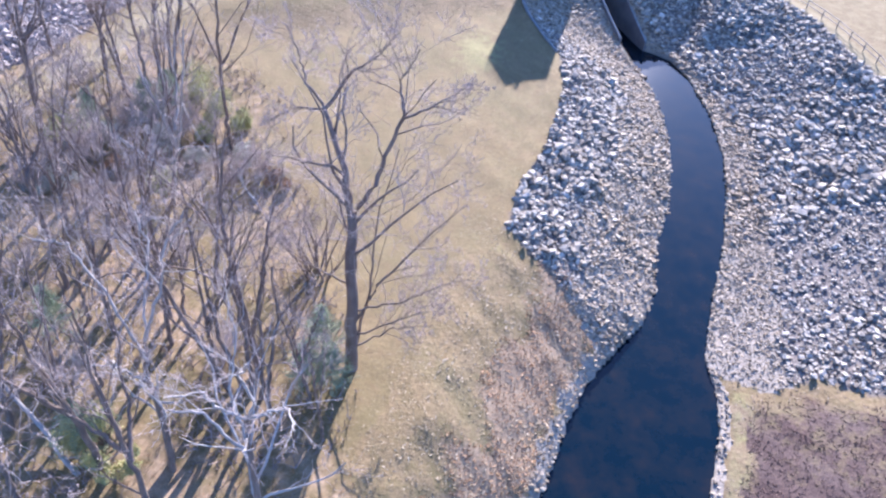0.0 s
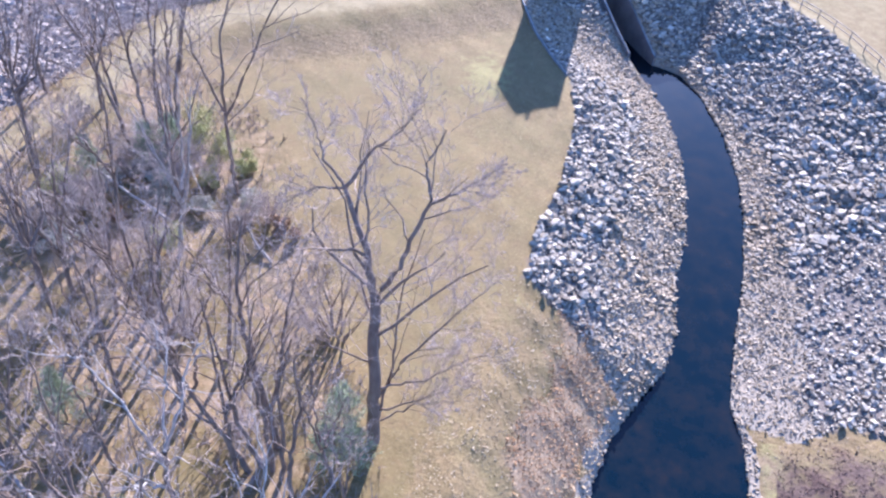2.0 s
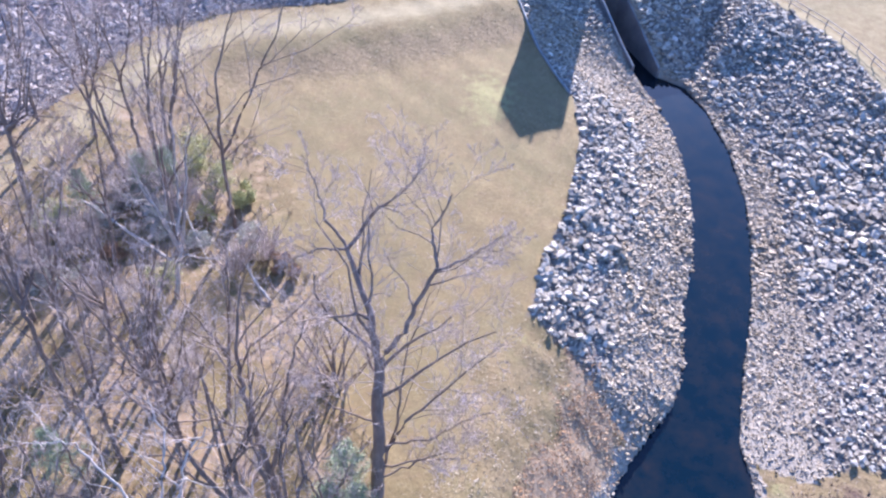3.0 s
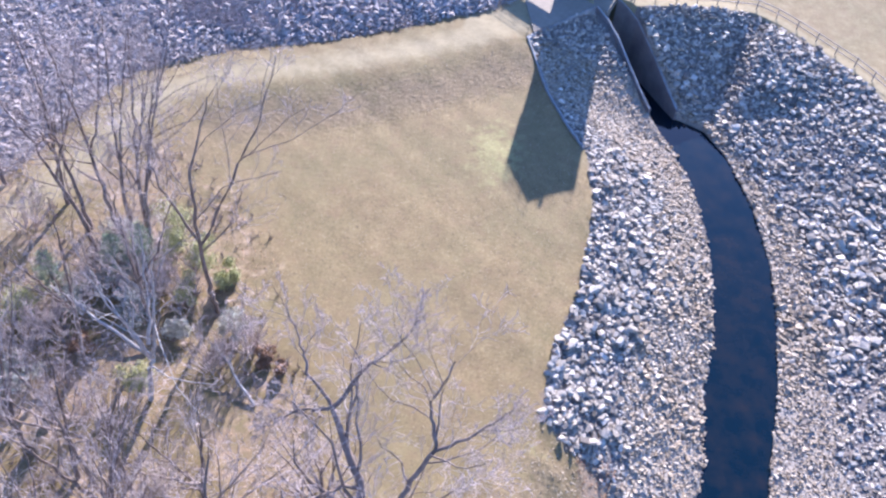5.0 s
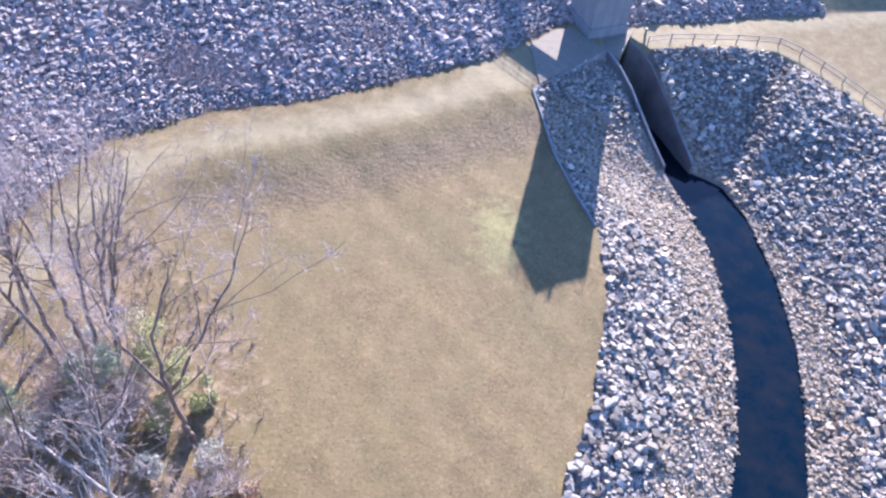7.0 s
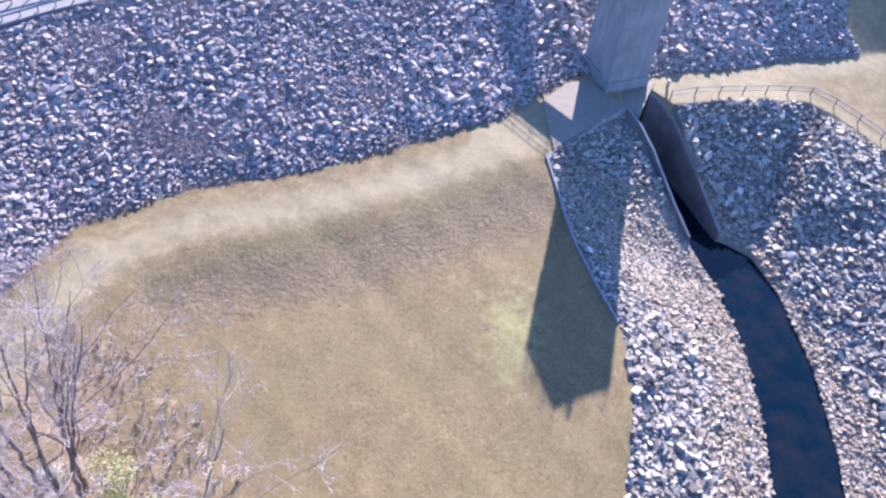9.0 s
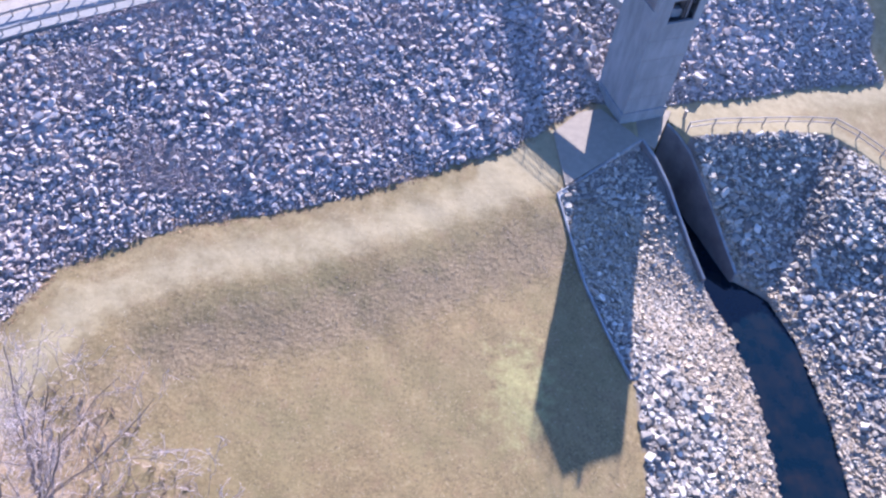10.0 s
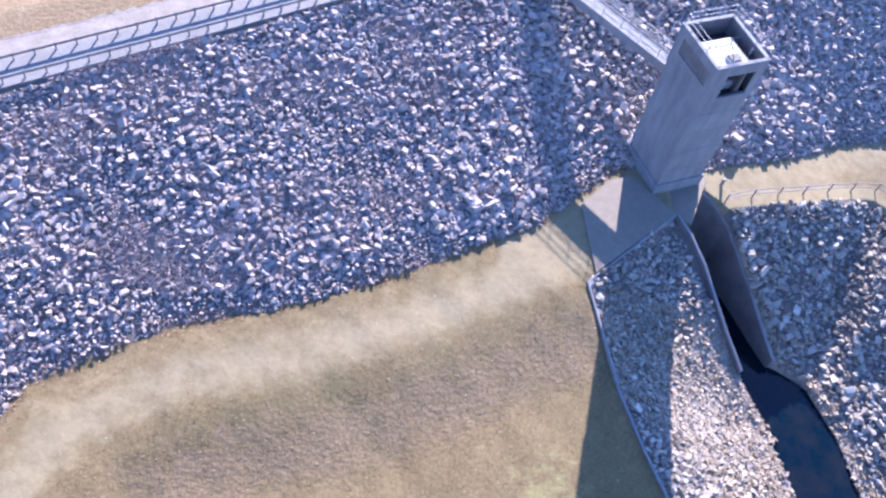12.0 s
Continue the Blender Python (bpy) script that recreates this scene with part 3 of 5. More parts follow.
def wall_with_hole(length, thick, low, high, hole):
    """A wall along x with an opening (x0, x1, z0, z1)."""
    bm = bmesh.new()
    x0, x1, z0, z1 = hole
    add_box(bm, (0, 0, low), (length, thick, z0))
    add_box(bm, (0, 0, z1), (length, thick, high))
    add_box(bm, (0, 0, z0), (x0, thick, z1))
    add_box(bm, (x1, 0, z0), (length, thick, z1))
    bmesh.ops.remove_doubles(bm, verts=list(bm.verts), dist=0.001)
    return bm


def moved(bm, m):
    bmesh.ops.transform(bm, matrix=m, verts=list(bm.verts))
    return bm


def build_tower():
    t = empty("intake_tower", FOOT, "tall square grey concrete intake tower at the toe of the dam", "tower", turn=TOWER_TURN)
    h, w, d, k = TOP - SLAB, TW, TD, 0.22
    room = h - 3.4
    part("shaft", box((0.06, 0.06, -9.0), (w - 0.06, d - 0.06, room), 0.02), M_CONCRETE, t)
    front = wall_with_hole(w, k, room, h, (1.3, 3.75, h - 3.0, h - 0.95))
    front_wall = part("front_wall", front, M_CONCRETE, t)
    side = moved(wall_with_hole(d - 2 * k, k, room, h, (0.3, 3.9, h - 2.05, h - 0.75)), Matrix.Translation((k, k, 0)) @ Matrix.Rotation(math.pi / 2, 4, "Z"))
    side_wall = part("side_wall", side, M_CONCRETE, t)
    side = moved(wall_with_hole(d - 2 * k, k, room, h, (1.0, 1.0005, h - 2.05, h - 0.75)), Matrix.Translation((w, k, 0)) @ Matrix.Rotation(math.pi / 2, 4, "Z"))
    part("side_wall", side, M_CONCRETE, t)
    back_wall = part("back_wall", moved(wall_with_hole(w, k, room, h, (0.5, 1.9, room + 0.1, room + 2.2)), Matrix.Translation((0, d - k, 0))), M_CONCRETE, t)
    # Unseen leaf, added so that no sun passes through the back opening.
    part("door", box((0.5, d - 0.2, room + 0.1), (1.9, d - 0.13, room + 2.2), 0.01), M_DARK, back_wall, "unseen dark door added to shut sun out at the bridge")
    part("roof_slab", box((k, k, h - 0.5), (0.68 * w, 0.62 * d, h - 0.28), 0.01), M_PALE, t, "sunlit pale concrete roof slab")
    # Added walls that keep sun off the front window, coloured dark for room shade.
    part("partition", box((0.68 * w, k, room), (0.68 * w + 0.15, 0.62 * d, h - 0.3)), M_DARKCONC, t)
    part("partition", box((k, 0.62 * d, room), (w - k, 0.62 * d + 0.15, h - 0.52)), M_DARKCONC, t)
    # Added dark sheets: their colour stands in for shade down in the pit.
    part("grating", box((0.68 * w + 0.153, k, h - 1.5), (w - k, 0.62 * d, h - 1.42)), M_DARK, t, "dark floor sheet standing in for the pit's shade")
    part("grating", box((k, 0.62 * d + 0.153, h - 1.5), (w - k, d - k, h - 1.42)), M_DARK, t, "dark floor sheet standing in for the pit's shade")
    # Thin added panels: shade of the inner walls, put into their dark colour.
    part("lining", box((w - k - 0.04, k, h - 1.4), (w - k - 0.004, d - k, h - 0.05)), M_DARKCONC, t, "dark panel painting shade on the inner wall")
    part("lining", box((k, d - k - 0.04, h - 1.4), (w - k - 0.044, d - k - 0.004, h - 0.05)), M_DARKCONC, t, "dark panel painting shade on the inner wall")
    cop = bmesh.new()
    for lo, hi in (((-0.05, -0.05, h), (w + 0.05, k + 0.03, h + 0.07)), ((-0.05, d - k - 0.03, h), (w + 0.05, d + 0.05, h + 0.07)),
                   ((-0.05, k + 0.03, h), (k + 0.03, d - k - 0.03, h + 0.07)), ((w - k - 0.03, k + 0.03, h), (w + 0.05, d - k - 0.03, h + 0.07))):
        add_box(cop, lo, hi, 0.012)
    part("coping", cop, M_CONCRETE, t)
    plinth = bmesh.new()
    add_box(plinth, (-0.1, -0.1, -8.9), (w + 0.1, 0.06, 1.25), 0.02)
    add_box(plinth, (-0.1, 0.06, -1.0), (0.06, d + 0.1, 1.25), 0.02)
    add_box(plinth, (w - 0.06, 0.06, -1.0), (w + 0.1, d + 0.1, 1.25), 0.02)
    part("plinth", plinth, M_CONCRETE, t)
    for z in (2.9, 5.0, 7.1, 9.1):
        part("pour_joint", box((0.05, 0.048, z), (w - 0.05, 0.062, z + 0.025)), M_DARKCONC, t)
    fr = bmesh.new()
    x0, x1, z0, z1 = 1.3, 3.75, h - 3.0, h - 0.95
    for lo, hi in (((x0, 0.1, z0), (x0 + 0.09, 0.19, z1)), ((x1 - 0.09, 0.1, z0), (x1, 0.19, z1)), ((x0, 0.1, z0), (x1, 0.19, z0 + 0.09)), ((x0, 0.1, z1 - 0.09), (x1, 0.19, z1)), ((2.55, 0.1, z0), (2.63, 0.19, z1))):
        add_box(fr, lo, hi)
    part("window_frame", fr, M_DARK, front_wall, "dark steel frame")
    part("window_sill", box((x0 - 0.1, -0.07, z0 - 0.09), (x1 + 0.1, 0.1, z0 - 0.003), 0.01), M_CONCRETE, front_wall)
    part("louvre_frame", box((0.1, 0.5, h - 2.1), (0.17, 4.1, h - 0.7)), M_DARKCONC, side_wall, "dark louvred side opening")
    # rails over the parapet
    for x in (0.12, w - 0.12):
        for zz in (0.55, 1.0):
            part("rail", tube((x, 0.12, h + zz), (x, d - 0.12, h + zz), 0.028), M_STEEL, t)
        for y in (0.12, d * 0.35, d * 0.67, d - 0.12):
            part("rail_post", tube((x, y, h + 0.06), (x, y, h + 1.02), 0.032), M_STEEL, t)
    for zz in (0.55, 1.0):
        part("rail", tube((0.12, d - 0.12, h + zz), (w - 0.12, d - 0.12, h + zz), 0.028), M_STEEL, t)
    for x in (w * 0.33, w * 0.67):
        part("rail_post", tube((x, d - 0.12, h + 0.06), (x, d - 0.12, h + 1.02), 0.032), M_STEEL, t)
    m = pose(*FOOT, 0, 0, TOWER_TURN)

    def thing(name, label, cat, x, y, z):
        e = new(name)
        e.matrix_world = m @ Matrix.Translation((x, y, z))
        return tagged(e, label, cat)

    hatch = thing("roof_hatch", "dark steel access hatch on the tower roof", "hatch", 1.95, 0.85, h - 0.28)
    part("curb", box((-0.45, -0.4, 0), (0.45, 0.4, 0.22), 0.02), M_PALE, hatch)
    part("lid", box((-0.4, -0.35, 0.22), (0.4, 0.35, 0.3), 0.02), M_DARK, hatch, "dark lid")
    unit = thing("gate_hoist", "grey steel gate hoist on the tower roof", "machine", 3.75, 1.3, h - 1.42)
    part("gearbox", box((-0.4, -0.3, 0), (0.4, 0.3, 0.6), 0.05), M_STEEL, unit)
    stem = part("stem", tube((0, 0, 0.6), (0, 0, 1.5), 0.06, 0.06, 8), M_STEEL, unit)
    part("handwheel", tube((0, 0, 0.8), (0, 0, 0.85), 0.34, 0.34, 14), M_DARK, stem)
    mast = thing("antenna_mast", "thin metal mast with a small pale antenna", "antenna", w - 0.22, d - 0.45, h + 0.07)
    part("pole", tube((0, 0, 0), (0, 0, 2.6), 0.045, 0.035, 8), M_STEEL, mast)
    arm = part("crossarm", tube((-0.5, 0, 2.3), (0.5, 0, 2.3), 0.025), M_STEEL, mast)
    part("panel", box((-0.22, -0.06, 2.35), (0.22, 0.0, 2.8), 0.01), M_PALE, arm, "small pale panel")
    inner = thing("pump_motor", "pale machine casing behind the front window", "machine", 2.6, 1.0, room)
    part("bed", box((-0.9, -0.4, 0), (0.9, 0.4, 0.25), 0.02), M_DARK, inner)
    part("casing", box((-0.7, -0.3, 0.25), (0.3, 0.3, 1.1), 0.08), M_STEEL, inner)
    part("motor", moved(tube((0.3, 0, 0.6), (0.95, 0, 0.6), 0.26, 0.24, 10), Matrix.Identity(4)), M_STEEL, inner)


build_tower()

# ---- channel walls, slab and kerbs ----


def structure(name, bm, material, label, category):
    return tagged(part(name, bm, material), label, category, kind="structure")


CH_L = [(8.85, 31.55, 1.2), (10.05, 30.1, 0.5), (11.25, 28.0, -0.5), (12.4, 25.4, -1.85), (13.4, 23.2, -3.0), (14.65, 20.8, -4.25)]
CH_R = [(11.55, 34.45, 0.75), (12.65, 33.65, 0.25), (13.8, 32.3, -0.5), (14.75, 30.4, -1.5), (16.0, 27.8, -2.85), (17.1, 25.1, -4.2), (18.2, 22.7, -5.45)]
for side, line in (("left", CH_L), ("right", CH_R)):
    wall = structure("channel_wall_" + side, swept_wall(line, 0.3, -9.0), M_DARKCONC, "sloping dark concrete wing wall of the channel", "wall")
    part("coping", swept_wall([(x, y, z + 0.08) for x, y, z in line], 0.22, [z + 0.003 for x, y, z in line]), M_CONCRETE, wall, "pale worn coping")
apron = bmesh.new()
pad = [(8.75, 31.7), (9.9, 30.75), (11.3, 34.25), (12.0, 35.9), (6.3, 38.0), (5.4, 35.2)]
vs = [[apron.verts.new((x, y, z)) for x, y in pad] for z in (0.2, SLAB + 0.1)]
apron.faces.new(vs[1])
apron.faces.new(vs[0][::-1])
for i in range(len(pad)):
    j = (i + 1) % len(pad)
    apron.faces.new((vs[0][i], vs[0][j], vs[1][j], vs[1][i]))
structure("apron_slab", apron, M_PAVE, "concrete apron slab at the tower's foot", "slab")
pave = bmesh.new()
plot = [(1.6, 25.0), (8.6, 31.5), (5.3, 35.0), (3.3, 34.3), (0.8, 31.4)]
vs = [[pave.verts.new((x, y, z)) for x, y in plot] for z in (0.4, 1.3)]
pave.faces.new(vs[1])
pave.faces.new(vs[0][::-1])
for i in range(len(plot)):
    j = (i + 1) % len(plot)
    pave.faces.new((vs[0][i], vs[0][j], vs[1][j], vs[1][i]))
bmesh.ops.recalc_face_normals(pave, faces=list(pave.faces))
structure("pavement", pave, M_PAVE, "pale dusty concrete pavement beside the tower", "pavement")
KERB = [(5.9, 7.7), (4.4, 11.5), (3.0, 15.7), (2.0, 19.9), (0.9, 24.1)]
structure("retaining_wall", swept_wall([(x, y, height(x - 0.7, y) + 0.2) for x, y in KERB], 0.18, [height(x - 0.7, y) - 2.5 for x, y in KERB]), M_CONCRETE,
          "curved low retaining wall with a pale concrete top", "wall")
ROADKERB = [(0.9, 24.1), (3.1, 26.15), (5.8, 28.75), (8.7, 31.5)]
structure("kerb", swept_wall([(x, y, height(x - 0.6, y + 0.5) + 0.16) for x, y in ROADKERB], 0.14, [height(x - 0.6, y + 0.5) - 2.0 for x, y in ROADKERB]), M_CONCRETE,
          "narrow pale concrete kerb beside the track", "kerb")

# ---- footbridge from the tower to the crest ----
B0, B1, DECK = Vector((6.9, 41.3, 0)), Vector((-3.6, 52.2, 0)), 8.3


def build_bridge():
    d = (B1 - B0)
    length = d.length
    turn = math.degrees(math.atan2(d.y, d.x))
    b = empty("footbridge", (B0.x, B0.y, DECK), "narrow concrete footbridge with pipe railings to the tower", "footbridge", turn=turn)
    deck = part("deck", box((-1.2, -0.8, -0.2), (length, 0.8, 0.0), 0.02), M_CONCRETE, b, "pale concrete deck")
    for y in (-0.7, 0.5):
        part("girder", box((-1.1, y, -0.75), (length, y + 0.2, -0.2), 0.015), M_CONCRETE, b)
    part("abutment", box((length - 0.6, -1.1, -2.5), (length + 1.6, 1.1, -0.02), 0.03), M_CONCRETE, b)
    for y in (-0.8, 0.68):
        part("kerb", box((-1.2, y, 0.0), (length, y + 0.12, 0.14), 0.01), M_CONCRETE, deck)
    for y in (-0.74, 0.74):
        for z in (0.45, 0.78, 1.1):
            part("rail", tube((-1.0, y, z), (length - 0.1, y, z), 0.03), M_STEEL, b)
        n = int(length / 1.7)
        for i in range(n + 1):
            x = -1.0 + i * (length + 0.9) / n
            part("rail_post", tube((x, y, 0.1), (x, y, 1.12), 0.035), M_STEEL, b)


build_bridge()

# ---- crest road with guard rails ----


def crest_strip(d0, d1, lift, depth, material, name, label, category):
    a, b = offset_line(CREST, d0), offset_line(CREST, d1)
    bm = bmesh.new()
    rows = []
    for (ax, ay), (bx, by) in zip(a, b):
        za = crest_level(ax)
        rows.append([bm.verts.new(v) for v in ((ax, ay, za + lift), (bx, by, za + lift), (bx, by, za + lift - depth), (ax, ay, za + lift - depth))])
    for p, q in zip(rows, rows[1:]):
        for k in range(4):
            bm.faces.new((p[k], p[(k + 1) % 4], q[(k + 1) % 4], q[k]))
    bm.faces.new(rows[0])
    bm.faces.new(rows[-1][::-1])
    bmesh.ops.recalc_face_normals(bm, faces=list(bm.faces))
    structure(name, bm, material, label, category)


crest_strip(0.0, 2.7, 0.12, 0.6, M_ROAD, "road", "pale worn road along the dam crest", "road")


def beam(length):
    """A corrugated guard-rail beam along x."""
    prof = [(0.0, -0.11), (-0.03, -0.095), (-0.055, -0.065), (-0.015, 0.0), (-0.055, 0.065), (-0.03, 0.095), (0.0, 0.11)]
    bm = bmesh.new()
    rows = []
    for x in (0.0, length):
        rows.append([bm.verts.new((x, y, z)) for y, z in prof] + [bm.verts.new((x, y + 0.012, z)) for y, z in prof[::-1]])
    n = len(rows[0])
    for k in range(n):
        bm.faces.new((rows[0][k], rows[0][(k + 1) % n], rows[1][(k + 1) % n], rows[1][k]))
    bm.faces.new(rows[0][::-1])
    bm.faces.new(rows[1])
    return bm


def guard_rail(d, label):
    line = offset_line(CREST, d)[1:8]
    spots = along(line, 1.5)
    x, y, _ = spots[0]
    g = empty("guard_rail", (x, y, crest_level(x)), label, "guard rail", "guard rails on the crest")
    inv = g.matrix_world.inverted()
    me_post = part("post", box((-0.05, -0.075, -0.4), (0.05, 0.075, 0.74), 0.008), M_RAIL, g).data
    bpy.data.objects.remove([o for o in g.children][0])
    for i, (px, py, a) in enumerate(spots):
        post = new("post", me_post)
        post.parent, post.matrix_local = g, inv @ pose(px, py, float(crest_level(px)) + 0.12, 0, 0, math.degrees(a))
        if i + 1 < len(spots):
            q = spots[i + 1]
            n = math.hypot(q[0] - px, q[1] - py)
            rail = part("beam", beam(n + 0.05), M_RAIL, g)
            dz = float(crest_level(q[0]) - crest_level(px))
            rail.matrix_local = inv @ (pose(px, py, float(crest_level(px)) + 0.69, 0, -math.degrees(math.atan2(dz, n)), math.degrees(math.atan2(q[1] - py, q[0] - px))) @ Matrix.Translation((0, -0.09, 0)))


guard_rail(0.42, "weathered steel guard rail along the road's near edge")
guard_rail(2.5, "weathered steel guard rail along the road's far edge")

# ---- fence beside the channel ----


def build_fence():
    line = [(13.2, 33.6), (16.3, 34.8), (19.2, 35.7), (22.3, 36.7), (25.8, 37.9), (29.5, 38.8), (32.0, 36.5), (34.1, 34.4), (37.8, 29.5), (40.1, 24.9), (41.9, 19.0), (43.0, 14.6), (46.5, -2.7), (49.8, -23.5)]
    spots = along(line, 2.75)
    x, y, _ = spots[0]
    f = empty("fence", (x, y, height(x, y)), "brown two-rail fence along the top of the bank", "fence")
    inv = f.matrix_world.inverted()
    for i, (px, py, a) in enumerate(spots):
        z = height(px, py)
        part("post", tube(inv @ Vector((px, py, z - 0.3)), inv @ Vector((px, py, z + 1.18)), 0.07, 0.065, 7), M_RAIL, f)
        if i + 1 < len(spots):
            qx, qy, _ = spots[i + 1]
            qz = height(qx, qy)
            for k in (0.55, 1.1):
                part("rail", tube(inv @ Vector((px, py, z + k)), inv @ Vector((qx, qy, qz + k)), 0.055, 0.05, 6), M_RAIL, f)
    post = empty("marker_post", (13.2, 35.5, height(13.2, 35.5)), "short brown wooden marker post beside the track", "post")
    part("stake", box((-0.12, -0.12, -0.2), (0.12, 0.12, 0.75), 0.03), M_RAIL, post)
    part("cap", box((-0.14, -0.14, 0.75), (0.14, 0.14, 0.8), 0.01), M_RAIL, post)


build_fence()

# ---- trees ----


def branch_line(rng, start, way, length, steps, wiggle, lift):
    pts = [np.array(start, float)]
    d = np.array(way, float) / np.linalg.norm(way)
    for _ in range(steps):
        d = d + rng.normal(0, wiggle, 3) + np.array([0, 0, lift])
        d /= np.linalg.norm(d)
        pts.append(pts[-1] + d * length / steps)
    return np.array(pts)


def side_way(rng, d, spreadness):
    """A direction that leaves d at an angle."""
    d = d / np.linalg.norm(d)
    a = rng.normal(0, 1, 3)
    a -= d * (a @ d)
    a /= np.linalg.norm(a)
    return d * math.cos(spreadness) + a * math.sin(spreadness)


def sprout(rng, line, r0, r1, depth, kids, out, top, scale=1.0):
    """Adds a limb and, along its outer part, its branches."""
    n = len(line)
    rad = np.linspace(r0, r1, n)
    out.append((line, rad, depth))
    if depth >= top:
        return
    total = np.linalg.norm(np.diff(line, axis=0), axis=1).sum()
    count = kids[depth]
    for i in range(count):
        k = (0.25 if depth else 0.3) + (0.72 if depth else 0.66) * (i + rng.uniform(0, 1)) / count
        f = k * (n - 1)
        j = min(int(f), n - 2)
        at = line[j] + (line[j + 1] - line[j]) * (f - j)
        way = side_way(rng, line[j + 1] - line[j], rng.uniform(0.45, 1.0))
        way[2] += 0.12
        long = total * rng.uniform(0.32, 0.62) * (1.1 - 0.45 * k)
        r = max(0.5 * np.interp(f, np.arange(n), rad) * rng.uniform(0.7, 1.05), 0.009)
        steps = 5 if depth < 1 else 4 if depth < 2 else 3
        sub = branch_line(rng, at, way, long, steps, 0.2 + 0.05 * depth, 0.05)
        sprout(rng, sub, r, max(r * 0.3, 0.008), depth + 1, kids, out, top)


def tubes_mesh(name, limbs, material):
    vs, quads, base = [], [], 0
    for line, rad, depth in limbs:
        sides = (8, 6, 4, 3, 3)[min(depth, 4)]
        n = len(line)
        tang = np.gradient(line, axis=0)
        tang /= np.linalg.norm(tang, axis=1)[:, None] + 1e-9
        ref = np.where(np.abs(tang[:, 2:3]) < 0.9, np.array([[0, 0, 1.0]]), np.array([[1.0, 0, 0]]))
        u = np.cross(ref, tang)
        u /= np.linalg.norm(u, axis=1)[:, None] + 1e-9
        v = np.cross(tang, u)
        a = np.arange(sides) * 2 * np.pi / sides
        ring = line[:, None] + rad[:, None, None] * (np.cos(a)[None, :, None] * u[:, None] + np.sin(a)[None, :, None] * v[:, None])
        vs.append(ring.reshape(-1, 3))
        i = (np.arange(n - 1)[:, None] * sides + np.arange(sides)[None]).ravel()
        j = (np.arange(n - 1)[:, None] * sides + (np.arange(sides)[None] + 1) % sides).ravel()
        quads.append(np.stack([i, j, j + sides, i + sides], 1) + base)
        base += n * sides
    return grid_mesh(name, np.concatenate(vs), np.concatenate(quads), [], material, True)


def make_tree(name, at, leaders, kids, seed, label, group="", top=3, bark=None, twig=None, turn=0.0, category="tree", limb=None):
    """leaders: polylines (relative to the foot) with their radii at start and end."""
    rng = np.random.default_rng(seed)
    limbs = []
    for pts, r0, r1 in leaders:
        p = np.array(pts, float)
        k = np.linspace(0, len(p) - 1, 6 * (len(p) - 1) + 1)
        line = np.stack([np.interp(k, np.arange(len(p)), p[:, c]) for c in range(3)], 1)
        line[1:] += rng.normal(0, 0.055, line[1:].shape) * np.array([1, 1, 0.3])
        sprout(rng, line, r0, r1, 0, kids, limbs, top)
    e = empty(name, (at[0], at[1], height(*at) - 0.15), label, category, group, turn)
    stems = [b for b in limbs if b[2] < 2 and (limb is None or b[1][0] > 0.15)]
    a = new("trunk", tubes_mesh("trunk", stems, bark or M_BARK))
    if limb:
        new("upper_crown", tubes_mesh("upper_crown", [b for b in limbs if b[2] < 2 and b[1][0] <= 0.15], limb)).parent = e
    c = new("crown", tubes_mesh("crown", [b for b in limbs if b[2] >= 2], twig or M_TWIG))
    a.parent = c.parent = e
    return e


def upright(rng, tall, lean=0.08, forks=2):
    """Leaders for an ordinary tree: a trunk that splits."""
    out = []
    split = tall * rng.uniform(0.3, 0.5)
    lx, ly = rng.normal(0, lean, 2) * tall
    r = tall * 0.0125
    out.append(([(0, 0, 0), (lx * 0.2, ly * 0.2, split * 0.55), (lx * 0.45, ly * 0.45, split), (lx * 0.8, ly * 0.8, tall * 0.75), (lx, ly, tall)], r, 0.02))
    for _ in range(forks):
        a = rng.uniform(0, 2 * math.pi)
        q = tall * rng.uniform(0.14, 0.26)
        out.append(([(lx * 0.4, ly * 0.4, split * rng.uniform(0.8, 1.1)), (lx * 0.5 + 0.5 * q * math.cos(a), ly * 0.5 + 0.5 * q * math.sin(a), tall * 0.6), (lx * 0.6 + q * math.cos(a), ly * 0.6 + q * math.sin(a), tall * rng.uniform(0.8, 0.95))], r * 0.6, 0.018))
    return out


GREY = "bare grey deciduous tree with fine winter twigs"
